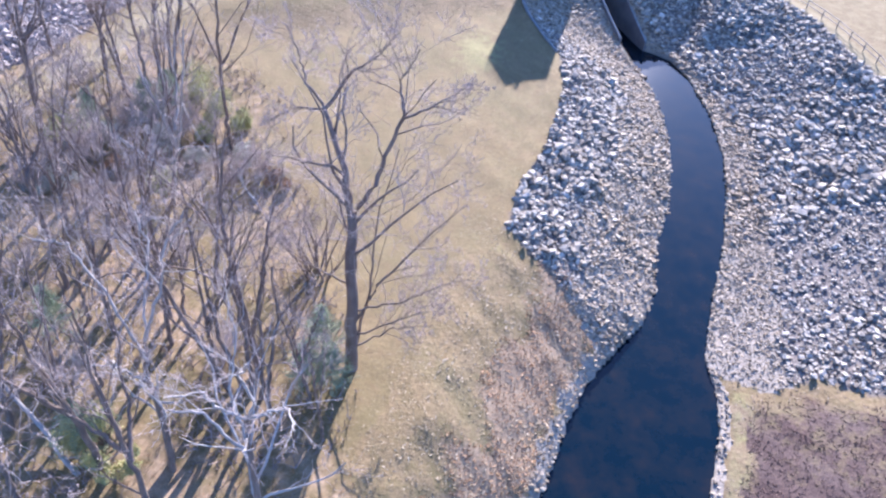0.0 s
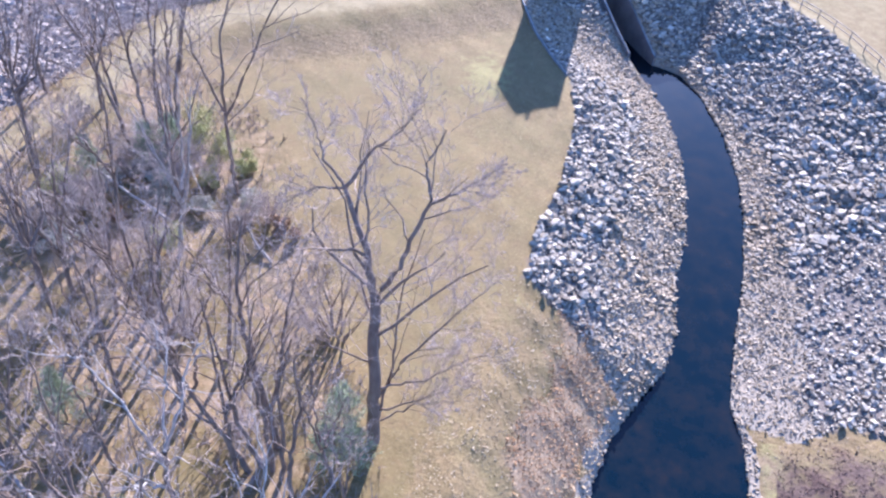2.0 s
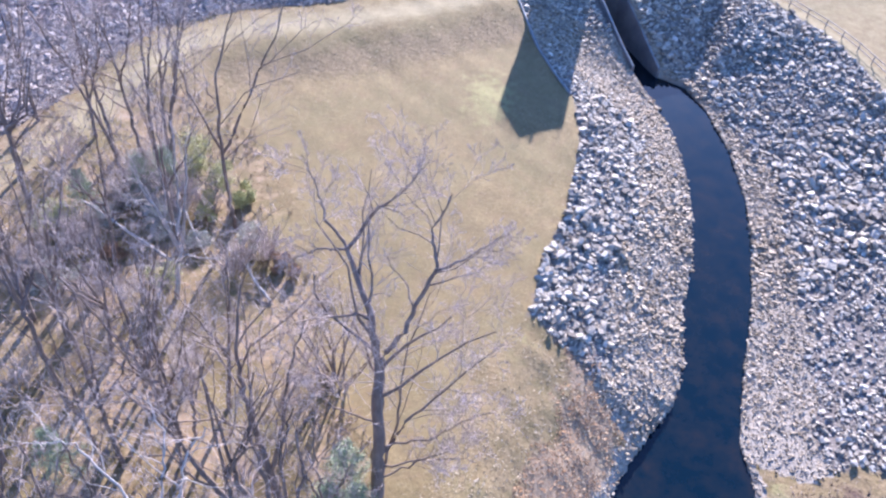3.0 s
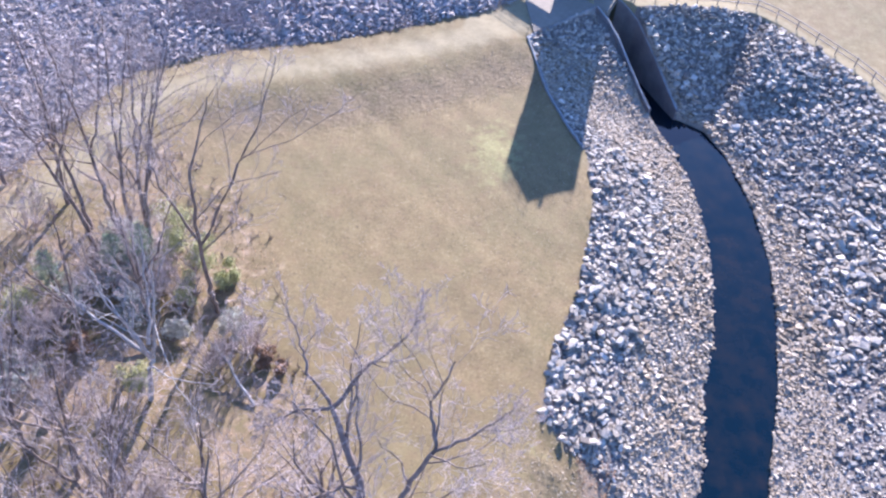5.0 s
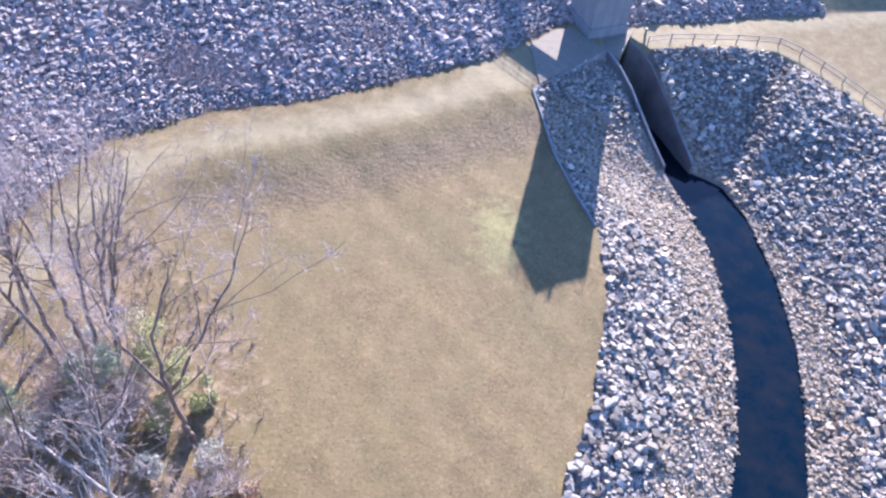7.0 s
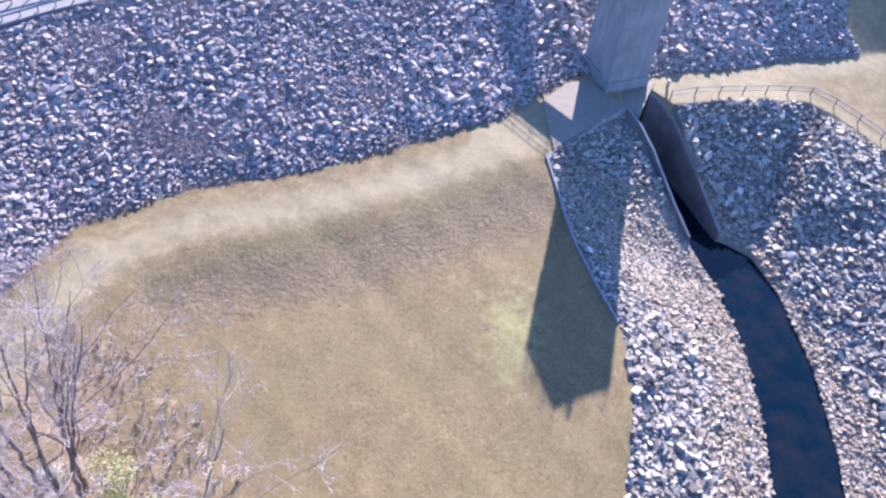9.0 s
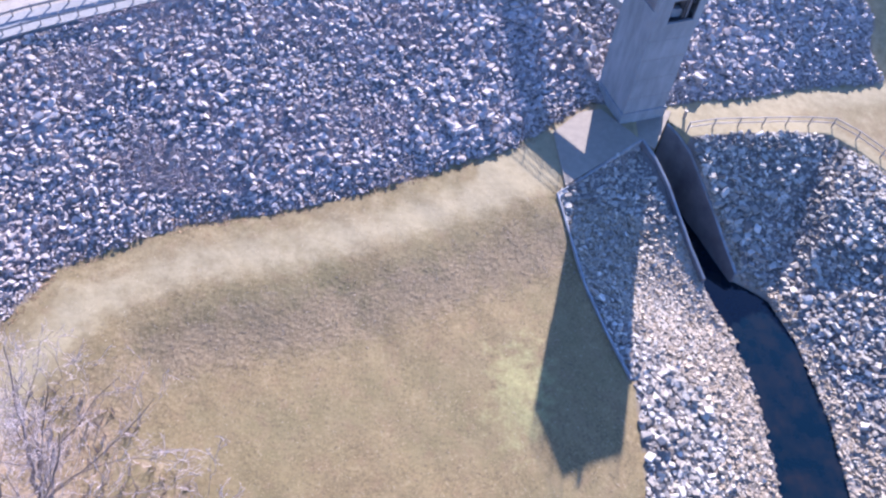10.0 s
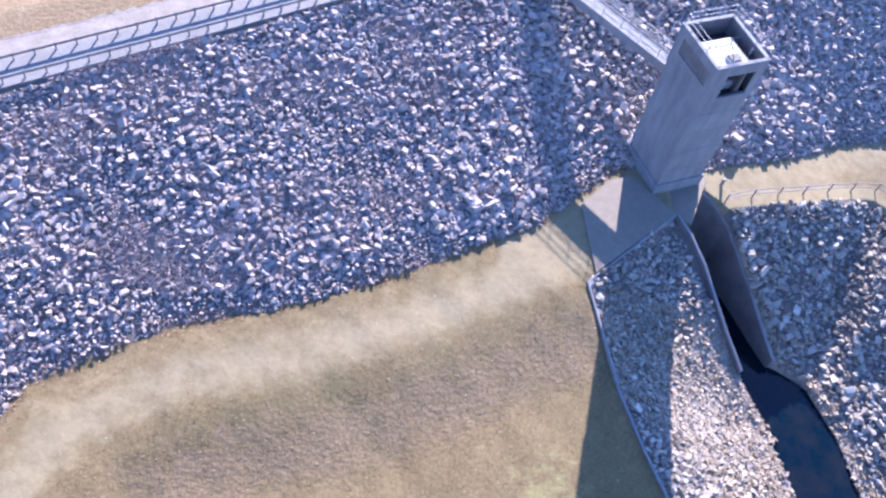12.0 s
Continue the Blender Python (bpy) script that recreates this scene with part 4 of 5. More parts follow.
# the large forked tree that stands alone at the wood's edge
make_tree("tree", (-8.8, -37.0), [
    ([(0, 0, 0), (0.0, 0.3, 6), (-0.1, 0.9, 11.5), (-0.7, 2.2, 14.2), (-2.1, 4.3, 16.6)], 0.42, 0.13),
    ([(-2.1, 4.3, 16.6), (-0.8, 5.2, 18.5), (0.4, 6.0, 19.0), (1.6, 7.0, 20.2)], 0.12, 0.02),
    ([(-2.1, 4.3, 16.6), (-3.4, 5.6, 17.6), (-3.9, 6.8, 18.4), (-4.8, 7.8, 19.6)], 0.10, 0.02),
    ([(-2.1, 4.3, 16.6), (-3.6, 4.0, 16.7), (-5.2, 3.4, 16.0)], 0.08, 0.02),
    ([(-0.1, 0.9, 11.5), (1.2, 1.5, 14.5), (2.5, 1.7, 18.2), (2.1, 3.0, 19.6), (3.0, 4.2, 20.8)], 0.16, 0.03),
    ([(2.5, 1.7, 18.2), (4.2, 2.2, 18.9), (5.6, 3.2, 19.6)], 0.09, 0.02),
    ([(0.1, 0.2, 4.0), (1.5, 0.8, 7.0), (3.6, 1.2, 10.0), (6.2, 2.2, 12.6)], 0.11, 0.02),
    ([(0.1, 0.1, 3.0), (2.2, -0.4, 5.0), (4.4, -0.4, 6.4)], 0.08, 0.018),
    ([(0.1, 0.0, 2.2), (2.5, 0.3, 3.9), (5.0, 0.2, 4.6)], 0.07, 0.015),
    ([(0.1, 0.2, 5.2), (2.8, 0.2, 6.3), (4.6, 1.4, 6.4), (6.6, 1.8, 7.3)], 0.08, 0.015),
    ([(0.0, 0.5, 7.0), (-2.4, 0.3, 8.5), (-4.6, 1.5, 9.2)], 0.07, 0.015),
    ([(0.2, 0.3, 1.5), (0.9, 1.3, 6.0), (1.2, 2.2, 11.0), (2.2, 2.8, 15.5)], 0.10, 0.02)],
    (9, 6, 5, 3), 11, "large bare forked tree with dark grey bark", "trees of the bare wood", 4)
# the tree with low pale boughs that droop over the litter
make_tree("tree", (-14.5, -37.9), [
    ([(0, 0, 0), (-0.5, 0.4, 3.5), (-1.3, 1.0, 8.0), (-1.6, 1.4, 12.0), (-1.2, 2.2, 16.5)], 0.3, 0.04),
    ([(-0.4, 0.3, 3.0), (0.5, 1.0, 7.0), (0.9, 1.4, 11.0), (2.0, 2.0, 15.0)], 0.16, 0.03)],
    (6, 5, 4, 3), 31, "bare tree with low drooping boughs", "trees of the bare wood", 4)
# tall trees with pale crooked upper limbs
CROOKED = "tall bare tree with pale crooked upper limbs"
make_tree("tree", (-11.2, -50.4), [
    ([(0, 0, 0), (0.1, -0.2, 5), (0.0, -0.3, 9.5), (0.2, -0.5, 13.0)], 0.24, 0.1),
    ([(0.2, -0.5, 13.0), (0.9, -1.2, 15.2), (0.6, -1.9, 17.4), (1.2, -2.6, 19.1)], 0.09, 0.03),
    ([(0.2, -0.5, 13.0), (1.3, -0.9, 14.0), (1.5, -1.7, 15.3), (2.4, -2.0, 15.9), (2.9, -3.4, 16.6)], 0.08, 0.025),
    ([(0.2, -0.5, 13.0), (-0.5, -1.4, 14.6), (-0.8, -1.9, 16.2), (-2.0, -2.7, 16.9)], 0.08, 0.025),
    ([(0.0, -0.3, 11.0), (-0.9, 0.7, 13.2), (-0.6, 2.0, 15.4), (-1.4, 3.4, 16.4)], 0.08, 0.025),
    ([(0.0, -0.3, 10.0), (-1.9, 0.2, 12.1), (-3.4, -0.2, 12.6), (-4.9, 0.5, 13.8)], 0.08, 0.025)],
    (7, 4, 3), 33, CROOKED, "trees of the bare wood", 3, M_BARK, M_TWIG, limb=M_PALEBARK)
make_tree("tree", (-17.6, -45.6), [
    ([(0, 0, 0), (0.1, 0.1, 4), (-0.1, 0.0, 8.0), (0.2, 0.0, 11.0)], 0.22, 0.1),
    ([(0.2, 0.0, 11.0), (1.5, 0.3, 14.6), (1.9, 0.1, 16.8), (3.0, 0.5, 18.9)], 0.09, 0.025),
    ([(0.2, 0.0, 11.0), (0.0, 1.4, 13.0), (0.3, 2.3, 14.9), (-0.5, 3.4, 16.2)], 0.08, 0.025),
    ([(-0.1, 0.0, 8.0), (-0.4, -1.6, 10.6), (0.1, -2.8, 12.7), (0.6, -4.0, 13.4)], 0.08, 0.025),
    ([(0.0, 0.0, 9.5), (-1.6, 0.9, 13.2), (-3.2, 1.5, 15.4), (-4.6, 1.2, 15.8)], 0.08, 0.025)],
    (7, 4, 3), 34, CROOKED, "trees of the bare wood", 3, M_BARK, M_TWIG, limb=M_PALEBARK)
# the clump of dark stems beside the young pines, and straight stems deeper in the wood
make_tree("tree", (-14.9, -39.6), [
    ([(-0.9, -0.2, 0), (-2.4, 0.0, 4.2), (-4.0, 0.4, 8.0), (-6.2, 0.6, 12.5)], 0.22, 0.05),
    ([(-0.3, 0.2, 0), (-1.3, 0.4, 4.5), (-1.9, 0.8, 9.0), (-2.6, 1.6, 13.0)], 0.19, 0.04),
    ([(0.4, 0.0, 0), (0.3, 0.3, 4.5), (-0.4, 0.7, 9.0), (0.2, 1.2, 13.5)], 0.2, 0.04),
    ([(1.0, -0.5, 0), (1.4, -0.4, 4.0), (1.2, 0.2, 8.0), (2.1, 0.4, 12.0)], 0.17, 0.04),
    ([(1.7, -1.6, 0), (1.9, -1.2, 4.0), (2.6, -1.0, 8.0), (2.4, -0.6, 11.5)], 0.17, 0.04)],
    (5, 4, 3), 35, "clump of bare dark stems leaning apart", "trees of the bare wood", 3)
for i, (x, y, tall) in enumerate([(-23.6, -40.4, 11.0), (-26.4, -35.2, 12.0), (-23.9, -29.2, 12.0), (-20.6, -33.8, 11.0), (-9.6, -42.6, 9.0)]):
    make_tree("tree", (x, y), upright(np.random.default_rng(640 + i), tall, 0.05, 2), (5, 4, 3), 650 + i, "slim straight bare tree with dark bark", "trees of the bare wood")
# the slender tree at the wood's far corner
make_tree("tree", (-22.3, -14.7), [
    ([(0, 0, 0), (0.1, -0.8, 3.8), (0.7, -2.4, 11.4), (1.3, -3.4, 16.6), (3.0, -3.0, 21.5)], 0.2, 0.03),
    ([(0.4, -1.8, 8.5), (2.4, -1.6, 13.0), (4.6, -1.0, 18.0), (6.0, 0.2, 22.0)], 0.12, 0.02),
    ([(0.5, -2.0, 9.5), (-1.0, -2.6, 14.5), (-1.4, -2.6, 20.0)], 0.1, 0.02)],
    (6, 5, 4, 3), 12, "slender bare tree with ascending dark limbs", "trees of the bare wood", 4)
# the clump of stems
for i, (dx, dy, lx, ly, tall) in enumerate([(0, 0, 1.5, 1.0, 20), (-1.2, 0.6, -2.5, 2.0, 19), (1.3, -0.5, 4.0, 1.5, 19), (-2.6, -0.6, -5.0, 0.5, 17), (0.6, 1.4, 0.5, 4.0, 18), (-3.8, 1.5, -4.0, 4.5, 16)]):
    make_tree("tree", (-29.8 + dx, -9.4 + dy), [
        ([(0, 0, 0), (lx * 0.15, ly * 0.1, tall * 0.3), (lx * 0.45, ly * 0.5, tall * 0.6), (lx, ly, tall)], 0.2, 0.025),
        ([(lx * 0.3, ly * 0.3, tall * 0.42), (lx * 0.2 + 1.5, ly * 0.5 - 0.8, tall * 0.7), (lx * 0.3 + 2.4, ly * 0.8, tall * 0.95)], 0.1, 0.02)],
        (7, 5, 4, 3), 20 + i, "slender bare stem of a clump of grey trees", "trees of the bare wood", 4)
# trees of the wood
WOOD = [(-16.6, -39.9, 15), (-21.4, -34.2, 15), (-10.7, -40.3, 11), (-24.8, -22.5, 17), (-21.0, -46.5, 18), (-27.5, -44.0, 17), (-31.5, -36.5, 18), (-24.5, -36.0, 15), (-19.0, -31.5, 14), (-27.5, -28.5, 17),
        (-34.0, -25.5, 18), (-38.5, -33.0, 18), (-37.0, -17.0, 17), (-42.5, -20.5, 18), (-33.5, -45.0, 18), (-22.5, -54.0, 18), (-16.5, -57.0, 17), (-43.5, -40.0, 19), (-40.0, -11.5, 16), (-30.0, -20.0, 16),
        (-46.5, -28.0, 18), (-36.5, -52.0, 18), (-28.5, -52.5, 18), (-41.5, -4.5, 15), (-36.0, -6.0, 15), (-48.0, -14.0, 17),
        (-23.5, -31.5, 15), (-29.0, -32.5, 16), (-26.0, -17.5, 15), (-20.5, -36.5, 15), (-36.0, -40.5, 17), (-31.0, -27.0, 16), (-16.0, -51.0, 16), (-25.0, -48.5, 17), (-30.5, -48.0, 17), (-44.0, -33.5, 18), (-46.0, -6.0, 15)]
STOCK = []
for i, (x, y, tall) in enumerate(WOOD):
    if i < 9:
        r = np.random.default_rng(60 + i)
        pale = i == 3
        STOCK.append(make_tree("tree", (x, y), upright(r, tall, 0.10, 3), (6, 5, 3) if i < 4 else (5, 4, 3, 2), 70 + i,
                               "bare tree with pale sunlit upper limbs" if pale else GREY, "trees of the bare wood", 3 if i < 4 else 4, M_PALEBARK if pale else M_BARK, M_TWIG))
    else:
        copy_thing(STOCK[4 + i % 5], pose(x, y, height(x, y) - 0.15, 0, 0, (i * 77) % 360))

# ---- undergrowth ----


def thicket(at, spread_r, tall, stems, seed, label, material, name="bush", group="bushes of the wood's edge"):
    rng = np.random.default_rng(seed)
    limbs = []
    for _ in range(stems):
        a, q = rng.uniform(0, 2 * np.pi), spread_r * 0.35 * np.sqrt(rng.uniform())
        s = np.array([q * math.cos(a), q * math.sin(a), 0.0])
        way = np.array([math.cos(a) * rng.uniform(0.1, 0.7), math.sin(a) * rng.uniform(0.1, 0.7), 1.0])
        line = branch_line(rng, s, way, tall * rng.uniform(0.6, 1.1), 4, 0.14, 0.02)
        thick = 0.035 if tall < 5 else 0.075
        sprout(rng, line, thick, 0.01, 1, (0, 4, 3), limbs, 3)
    e = empty(name, (at[0], at[1], height(*at) - 0.1), label, "bush", group)
    a = new("trunk", tubes_mesh("trunk", [b for b in limbs if b[2] < 2], M_BARK if tall > 5 else material))
    c = new("crown", tubes_mesh("crown", [b for b in limbs if b[2] >= 2], material))
    a.parent = c.parent = e
    return e


def leaf_cloud(rng, count, centre, radii, size):
    """Small folded leaves in a loose uneven cloud."""
    v = rng.normal(0, 1, (count, 3))
    v /= np.linalg.norm(v, axis=1)[:, None]
    p = v * (rng.uniform(0.15, 1.0, count) ** 0.5)[:, None] * np.array(radii) + np.array(centre)
    lump = 0.75 + 0.35 * np.sin(v[:, 0] * 5 + 1) * np.sin(v[:, 1] * 6) * np.sin(v[:, 2] * 5 + 2)
    p = np.array(centre) + (p - np.array(centre)) * lump[:, None]
    a = rng.normal(0, 1, (count, 3))
    a /= np.linalg.norm(a, axis=1)[:, None]
    b = np.cross(a, rng.normal(0, 1, (count, 3)))
    b /= np.linalg.norm(b, axis=1)[:, None]
    s = size * rng.uniform(0.6, 1.4, count)[:, None]
    pts = np.stack([p - a * s, p + b * s * 0.4, p + a * s, p - b * s * 0.4 + np.cross(a, b) * s * 0.2], 1)
    return pts.reshape(-1, 3), np.arange(count * 4).reshape(-1, 4)


def leafy(at, radii, count, size, seed, material, label, name="shrub", category="shrub", group="green shrubs"):
    rng = np.random.default_rng(seed)
    e = empty(name, (at[0], at[1], height(*at) - 0.1), label, category, group)
    limbs = []
    for _ in range(9):
        a = rng.uniform(0, 2 * np.pi)
        line = branch_line(rng, (0, 0, 0), (math.cos(a) * 0.5, math.sin(a) * 0.5, 1), radii[2] * 1.5, 4, 0.15, 0)
        limbs.append((line, np.linspace(0.05, 0.012, len(line)), 2))
    t = new("trunk", tubes_mesh("trunk", limbs, M_BARK))
    vs, qs, base = [], [], 0
    for _ in range(7):
        c = rng.normal(0, 0.4, 3) * np.array(radii) + np.array([0, 0, radii[2]])
        c[2] = max(c[2], radii[2] * 0.45)
        v, q = leaf_cloud(rng, count // 7, c, np.array(radii) * rng.uniform(0.4, 0.7), size)
        vs.append(v)
        qs.append(q + base)
        base += len(v)
    f = new("foliage", grid_mesh("foliage", np.concatenate(vs), np.concatenate(qs), [], material))
    t.parent = f.parent = e
    return e


def young_pine(at, tall, seed, label):
    rng = np.random.default_rng(seed)
    e = empty("young_pine", (at[0], at[1], height(*at) - 0.1), label, "pine", "young pines")
    limbs = [(np.array([(0, 0, 0), (0.03, 0, tall * 0.5), (0, 0.02, tall)]), np.array([0.08, 0.05, 0.015]), 1)]
    vs, qs, base = [], [], 0
    for k in range(34):
        z = tall * (0.12 + 0.85 * k / 34)
        a = k * 2.4 + rng.uniform(-0.3, 0.3)
        reach = tall * 0.42 * (1.05 - z / tall) * rng.uniform(0.7, 1.15)
        line = np.array([(0, 0, z), (0.5 * reach * math.cos(a), 0.5 * reach * math.sin(a), z + 0.1 * reach), (reach * math.cos(a), reach * math.sin(a), z + 0.28 * reach)])
        limbs.append((line, np.array([0.025, 0.018, 0.008]), 3))
        n = 110
        f = rng.uniform(0.2, 1.0, n)
        p = np.stack([np.interp(f, [0, 0.5, 1], line[:, c]) for c in range(3)], 1) + rng.normal(0, 0.13, (n, 3))
        d = rng.normal(0, 1, (n, 3)) + np.array([math.cos(a), math.sin(a), 0.5])
        d /= np.linalg.norm(d, axis=1)[:, None]
        w = np.cross(d, rng.normal(0, 1, (n, 3)))
        w /= np.linalg.norm(w, axis=1)[:, None]
        vs.append(np.stack([p, p + d * 0.12 + w * 0.02, p + d * 0.24, p + d * 0.12 - w * 0.02], 1).reshape(-1, 3))
        qs.append(np.arange(n * 4).reshape(-1, 4) + base)
        base += n * 4
    t = new("trunk", tubes_mesh("trunk", limbs, M_BARK))
    c = new("foliage", grid_mesh("foliage", np.concatenate(vs), np.concatenate(qs), [], M_NEEDLE))
    t.parent = c.parent = e
    return e


for i, (x, y, s) in enumerate([(-10.6, -37.0, 5.4), (-9.8, -38.8, 4.2), (-11.4, -38.8, 4.0), (-22.6, -45.4, 5.0), (-27.6, -37.2, 5.0), (-28.3, -11.2, 5.0), (-30.2, -11.8, 4.4), (-34.2, -14.0, 4.0)]):
    young_pine((x, y), s, 200 + i, "young dark green pine among bare trunks")
for i, (x, y, s) in enumerate([(-27.0, -9.2, 2.6), (-35.8, -17.0, 2.1), (-22.4, -11.8, 1.4), (-25.6, -21.9, 1.6), (-24.8, -10.8, 2.0), (-21.9, -44.4, 2.0), (-24.8, -13.6, 1.3), (-20.4, -46.8, 1.4)]):
    leafy((x, y), (s, s, s * 0.85), 4200, 0.075, 220 + i, M_BRUSHGREEN, "yellow-green leafy shrub at the wood's edge")
for i, (x, y, s) in enumerate([(-18.0, -18.6, 1.0), (-16.6, -19.6, 0.7), (-30.5, -19.0, 1.1)]):
    leafy((x, y), (s, s, s * 0.8), 1200, 0.12, 240 + i, M_DEADLEAF, "low bush with clinging russet dead leaves", "dead_leaf_bush", "bush", "russet bushes")
for i, (x, y, s) in enumerate([(-31.8, -15.4, 2.0), (-29.4, -13.6, 1.8), (-27.9, -15.3, 1.9), (-31.4, -8.2, 1.7), (-24.4, -17.4, 1.5), (-33.8, -22.0, 1.9), (-20.6, -16.4, 1.3)]):
    leafy((x, y), (s, s, s * 0.55), 2400, 0.08, 260 + i, M_GREYBRUSH, "soft grey-green brush tangled round the stems", "brush_clump", "shrub", "grey-green brush")
THICK = [(-29.6, -10.2, 2.4, 3.6, 44), (-31.6, -11.0, 2.2, 3.2, 40), (-27.6, -14.0, 2.2, 2.8, 36), (-36.5, -22.0, 2.6, 3.2, 40), (-33.0, -17.5, 2.4, 3.0, 40), (-30.9, -22.3, 2.0, 2.2, 22), (-12.4, -28.8, 2.6, 7.5, 22), (-19.6, -17.6, 2.2, 3.2, 34), (-21.5, -19.5, 2.4, 3.0, 36), (-27.5, -12.0, 2.6, 3.6, 36), (-31.0, -13.0, 2.6, 3.2, 36), (-24.8, -13.2, 2.2, 3.0, 30),
         (-34.5, -19.0, 2.6, 3.4, 34), (-29.0, -24.0, 2.4, 3.0, 30), (-22.5, -29.0, 2.2, 3.0, 26), (-17.0, -37.0, 2.0, 4.0, 24), (-26.0, -40.0, 2.4, 3.2, 30), (-38.0, -9.0, 2.4, 3.4, 30), (-33.0, -31.0, 2.6, 3.4, 30)]
for i, (x, y, q, tall, n) in enumerate(THICK):
    thicket((x, y), q, tall, n, 300 + i, "dense leafless thicket of thin grey-brown stems" if tall < 5 else "tall leafless multi-stemmed bush standing alone", M_TWIG)


def fallen_log(a, b, r, seed):
    rng = np.random.default_rng(seed)
    p, q = np.array(a, float), np.array(b, float)
    line = np.array([p + (q - p) * k + rng.normal(0, 0.06, 3) for k in np.linspace(0, 1, 7)])
    limbs = [(line - p, np.linspace(r, r * 0.45, 7), 0)]
    for k in (3, 4, 5, 5):
        w = side_way(rng, q - p, 0.9)
        w[2] = abs(w[2])
        sub = branch_line(rng, line[k] - p, w, rng.uniform(0.8, 2.0), 4, 0.2, 0.0)
        limbs.append((sub, np.linspace(r * 0.35, 0.012, len(sub)), 2))
    e = empty("fallen_tree", tuple(p), "pale fallen tree trunk leaning over the leaf litter", "fallen tree")
    t = new("trunk", tubes_mesh("trunk", limbs[:1], M_PALEBARK))
    t.parent = e
    for limb in limbs[1:]:
        new("branch", tubes_mesh("branch", [limb], M_PALEBARK)).parent = e


fallen_log((-22.5, -46.6, height(-22.5, -46.6) + 0.1), (-29.6, -41.4, 2.6), 0.17, 401)
fallen_log((-26.0, -19.0, height(-26, -19) + 0.1), (-33.5, -15.5, 2.2), 0.14, 402)
fallen_log((-18.0, -22.5, height(-18, -22.5) + 0.1), (-21.5, -18.5, 1.4), 0.11, 403)

# ---- dry grass tufts ----


def tufts(name, label, box, step, tall, seed, material, accept, lean=1.2, wide=0.035):
    rng = np.random.default_rng(seed)
    x, y = spread(rng, *box, step)
    z, w, m = ground_plan(x, y)
    keep = accept(x, y, w, m, rng)
    x, y, z = x[keep], y[keep], z[keep]
    n, blades = len(x), 5
    base = np.repeat(np.stack([x, y, z - 0.02], 1), blades, 0) + np.concatenate([rng.normal(0, 0.06, (n * blades, 2)), np.zeros((n * blades, 1))], 1)
    h = tall * rng.uniform(0.5, 1.3, n * blades)[:, None]
    tip = base + np.concatenate([rng.normal(0, lean, (n * blades, 2)), np.ones((n * blades, 1))], 1) * h
    a = rng.uniform(0, 2 * np.pi, n * blades)
    side = np.stack([np.cos(a), np.sin(a), 0 * a], 1) * wide
    vs = np.stack([base - side, base + side, tip], 1).reshape(-1, 3)
    tagged(new(name, grid_mesh(name, vs, [], np.arange(len(vs)).reshape(-1, 3), material)), label, "grass", kind="stuff")


M_STRAW = stalk_material("dry_straw", [(0.0, (0.17, 0.125, 0.07)), (0.5, (0.33, 0.265, 0.16)), (1.0, (0.58, 0.49, 0.35))])
M_HEATH = stalk_material("brown_stalks", [(0.0, (0.10, 0.068, 0.05)), (0.5, (0.25, 0.185, 0.13)), (1.0, (0.48, 0.39, 0.29))])
M_WEED = simple("dead_mauve_weeds", (0.30, 0.24, 0.222), (0.50, 0.415, 0.385), 0.8, 0.9, relief=0.0)
M_RED = stalk_material("dark_red_stalks", [(0.0, (0.04, 0.022, 0.018)), (0.6, (0.105, 0.06, 0.047)), (1.0, (0.24, 0.165, 0.125))])
M_LEAF = stalk_material("fallen_leaves", [(0.0, (0.15, 0.075, 0.035)), (0.5, (0.36, 0.21, 0.10)), (1.0, (0.55, 0.38, 0.22))])
tufts("grass_tufts", "short dry straw-coloured grass on the field", (-45, 8, -62, 24), 0.36, 0.045, 501, M_STRAW,
      lambda x, y, w, m, r: (w["soil_shade"] < 0.1) & (m["toe"] < -1.0) & (w["litter"] < 0.5) & (x < x_on(EDGE, y)) & (r.uniform(size=len(x)) < 0.5 + 0.12 * wave(x, y, 2.2, 6.0)))
tufts("brown_tufts", "low brown stalks on the slope below the track", (-45, 8, -10, 28), 0.28, 0.08, 502, M_HEATH,
      lambda x, y, w, m, r: (w["heath"] > 0.25) & (x < x_on(EDGE, y)) & (r.uniform(size=len(x)) < 0.14 + 0.12 * wave(x, y, 1.4, 2.0)))
tufts("brown_tufts", "low reddish-brown stalks on the grassy bank", (14, 48, -62, -29), 0.3, 0.055, 503, M_HEATH,
      lambda x, y, w, m, r: (x > x_on(W_RIGHT, y) + 0.5) & (w["red"] < 0.45) & (r.uniform(size=len(x)) < 0.2 + 0.2 * wave(x, y, 3.0)), 2.0, 0.06)
tufts("bank_grass", "rough straw and weeds on the bank above the water", (-8, 16, -62, -20), 0.26, 0.05, 507, M_STRAW,
      lambda x, y, w, m, r: (x > x_on(EDGE, y) - 3) & (x < x_on(W_LEFT, y) - 0.6) & (w["soil_shade"] < 0.1) & (r.uniform(size=len(x)) < 0.5 + 0.5 * wave(x, y, 1.9, 3.0)), 2.2, 0.06)
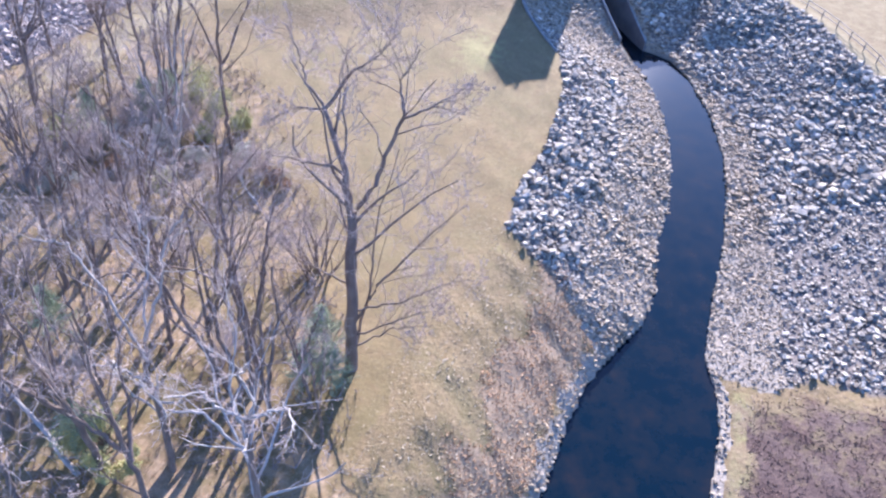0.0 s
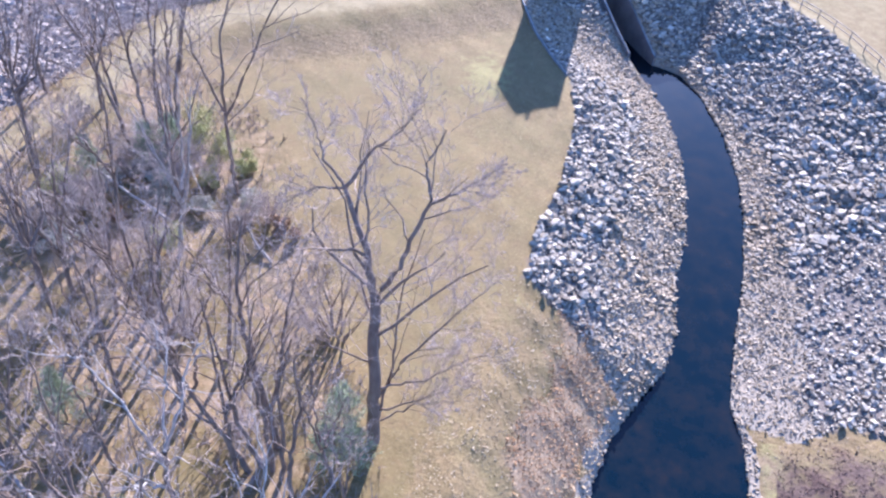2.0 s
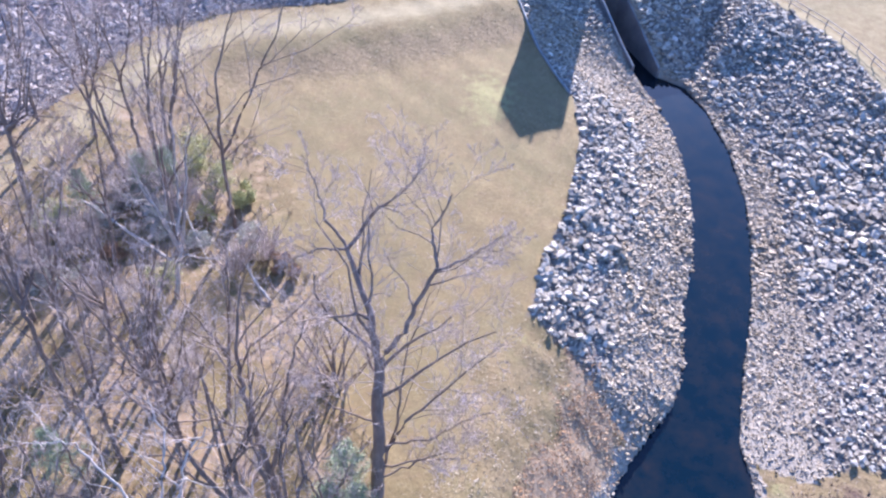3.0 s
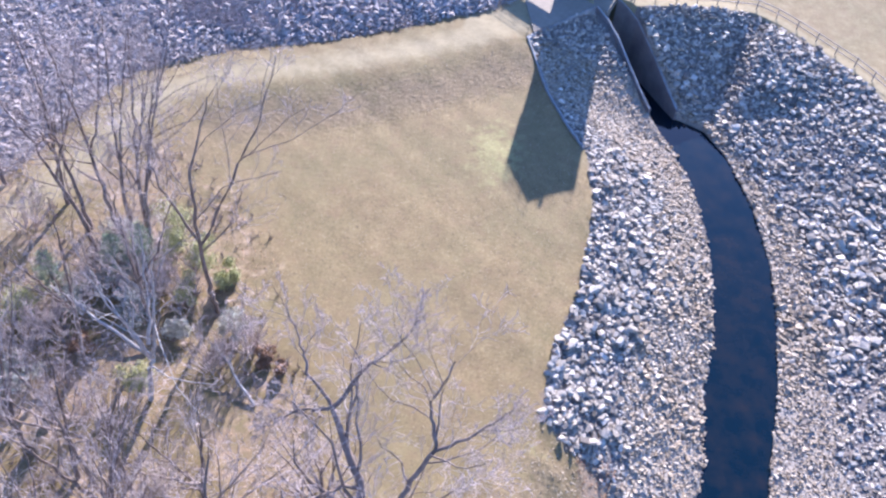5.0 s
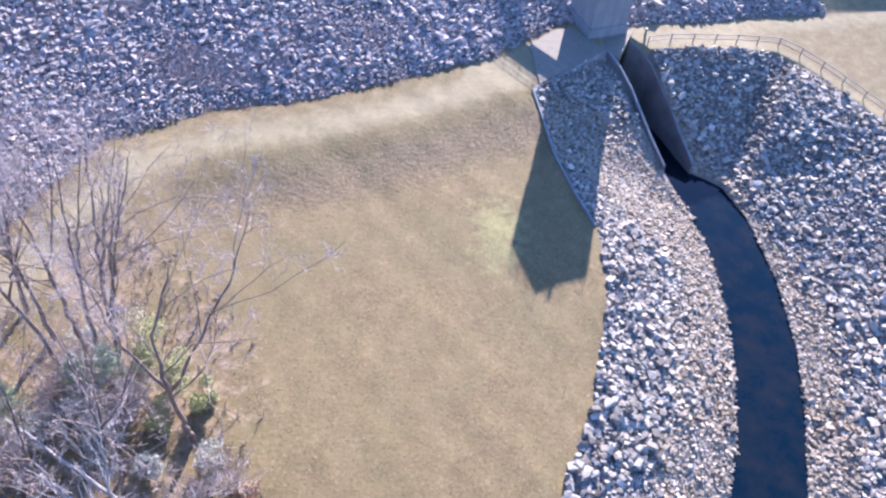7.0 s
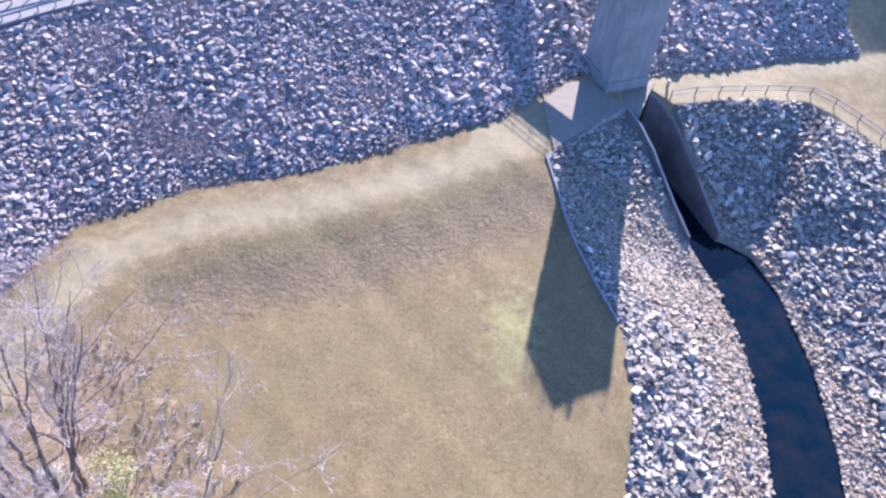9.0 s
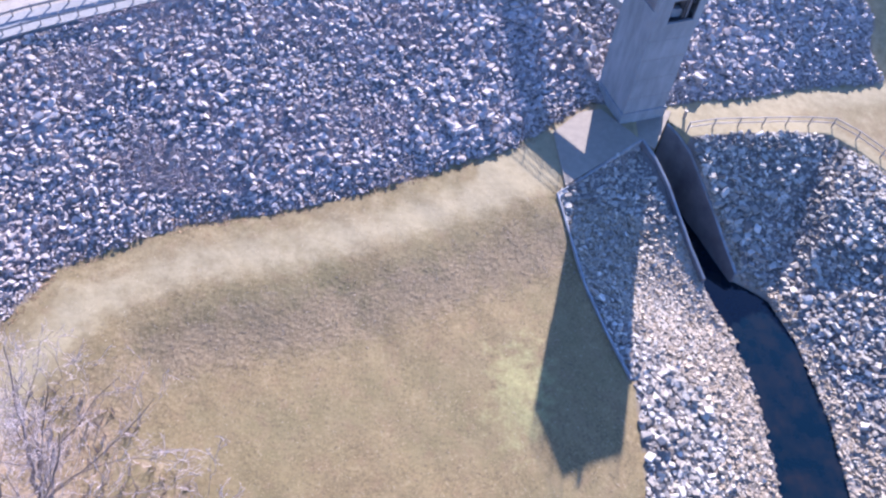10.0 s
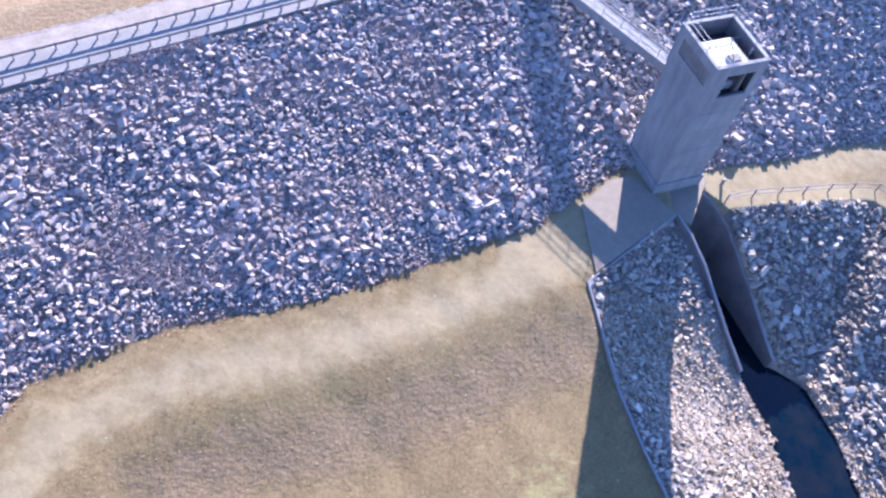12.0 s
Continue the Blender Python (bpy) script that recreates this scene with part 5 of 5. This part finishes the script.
tufts("slope_weeds", "patches of dead mauve-brown weeds between the stones", (-60, 10, 8, 52), 0.17, 0.26, 508, M_WEED,
      lambda x, y, w, m, r: m["dam"] & (m["toe"] > 2) & (wave(x * 0.86 + y * 0.5, (y * 0.86 - x * 0.5) * 2.2, 6.5, 3.7) + 0.5 * wave(x, y, 1.6, 1.0) + 1.4 * (x < -27) * np.exp(-((m["d_crest"] - 6.0 + 0.8 * wave(x, y, 3.0, 2.0)) / 1.1) ** 2) - 0.25 * smooth((x + 20) / 14) > 0.05), 0.9, 0.045)
tufts("leaf_litter", "russet fallen leaves on the bank and under the trees", (-48, 12, -62, 2), 0.4, 0.08, 504, M_LEAF,
      lambda x, y, w, m, r: (w["litter"] > 0.3) & (x < x_on(W_LEFT, y) - 0.5) & (r.uniform(size=len(x)) < 0.6 + 0.4 * wave(x, y, 2.5, 3.0)))
M_BRUSH = simple("grey_brush", (0.14, 0.108, 0.096), (0.33, 0.265, 0.235), 0.8, 0.9, relief=0.0)
tufts("undergrowth", "tangled grey-brown brush on the floor of the wood", (-50, -4, -62, 4), 0.55, 0.75, 505, M_BRUSH,
      lambda x, y, w, m, r: (w["litter"] > 0.25) & (x < x_on(EDGE, y) - 2) & (r.uniform(size=len(x)) < 0.3 + 0.55 * wave(x, y, 3.1, 1.0)), 0.6)
tufts("brown_tufts", "brown weeds and leaves along the foot of the stones", (-45, 5, -4, 36), 0.17, 0.09, 506, M_LEAF,
      lambda x, y, w, m, r: (m["toe"] > -0.5) & (m["toe"] < 0.9) & (r.uniform(size=len(x)) < 0.55 + 0.4 * wave(x, y, 1.6, 4.0)))
tufts("leaf_litter", "russet fallen leaves drifted along the grassy bank", (-6, 12, -50, -23), 0.17, 0.06, 509, M_LEAF,
      lambda x, y, w, m, r: (w["litter"] > 0.35) & (m["across"] > 0.2) & (m["across"] < 0.92) & (w["gravel"] < 0.1) & (r.uniform(size=len(x)) < 0.6 + 0.5 * wave(x, y, 1.5, 3.0)), 1.4, 0.07)
tufts("brown_tufts", "dark reddish-brown dead weeds on the grassy bank", (14, 48, -62, -29), 0.22, 0.085, 510, M_RED,
      lambda x, y, w, m, r: (w["red"] >= 0.2) & (r.uniform(size=len(x)) < 0.4 + 0.12 * wave(x, y, 1.2, 4.0)), 1.0, 0.06)
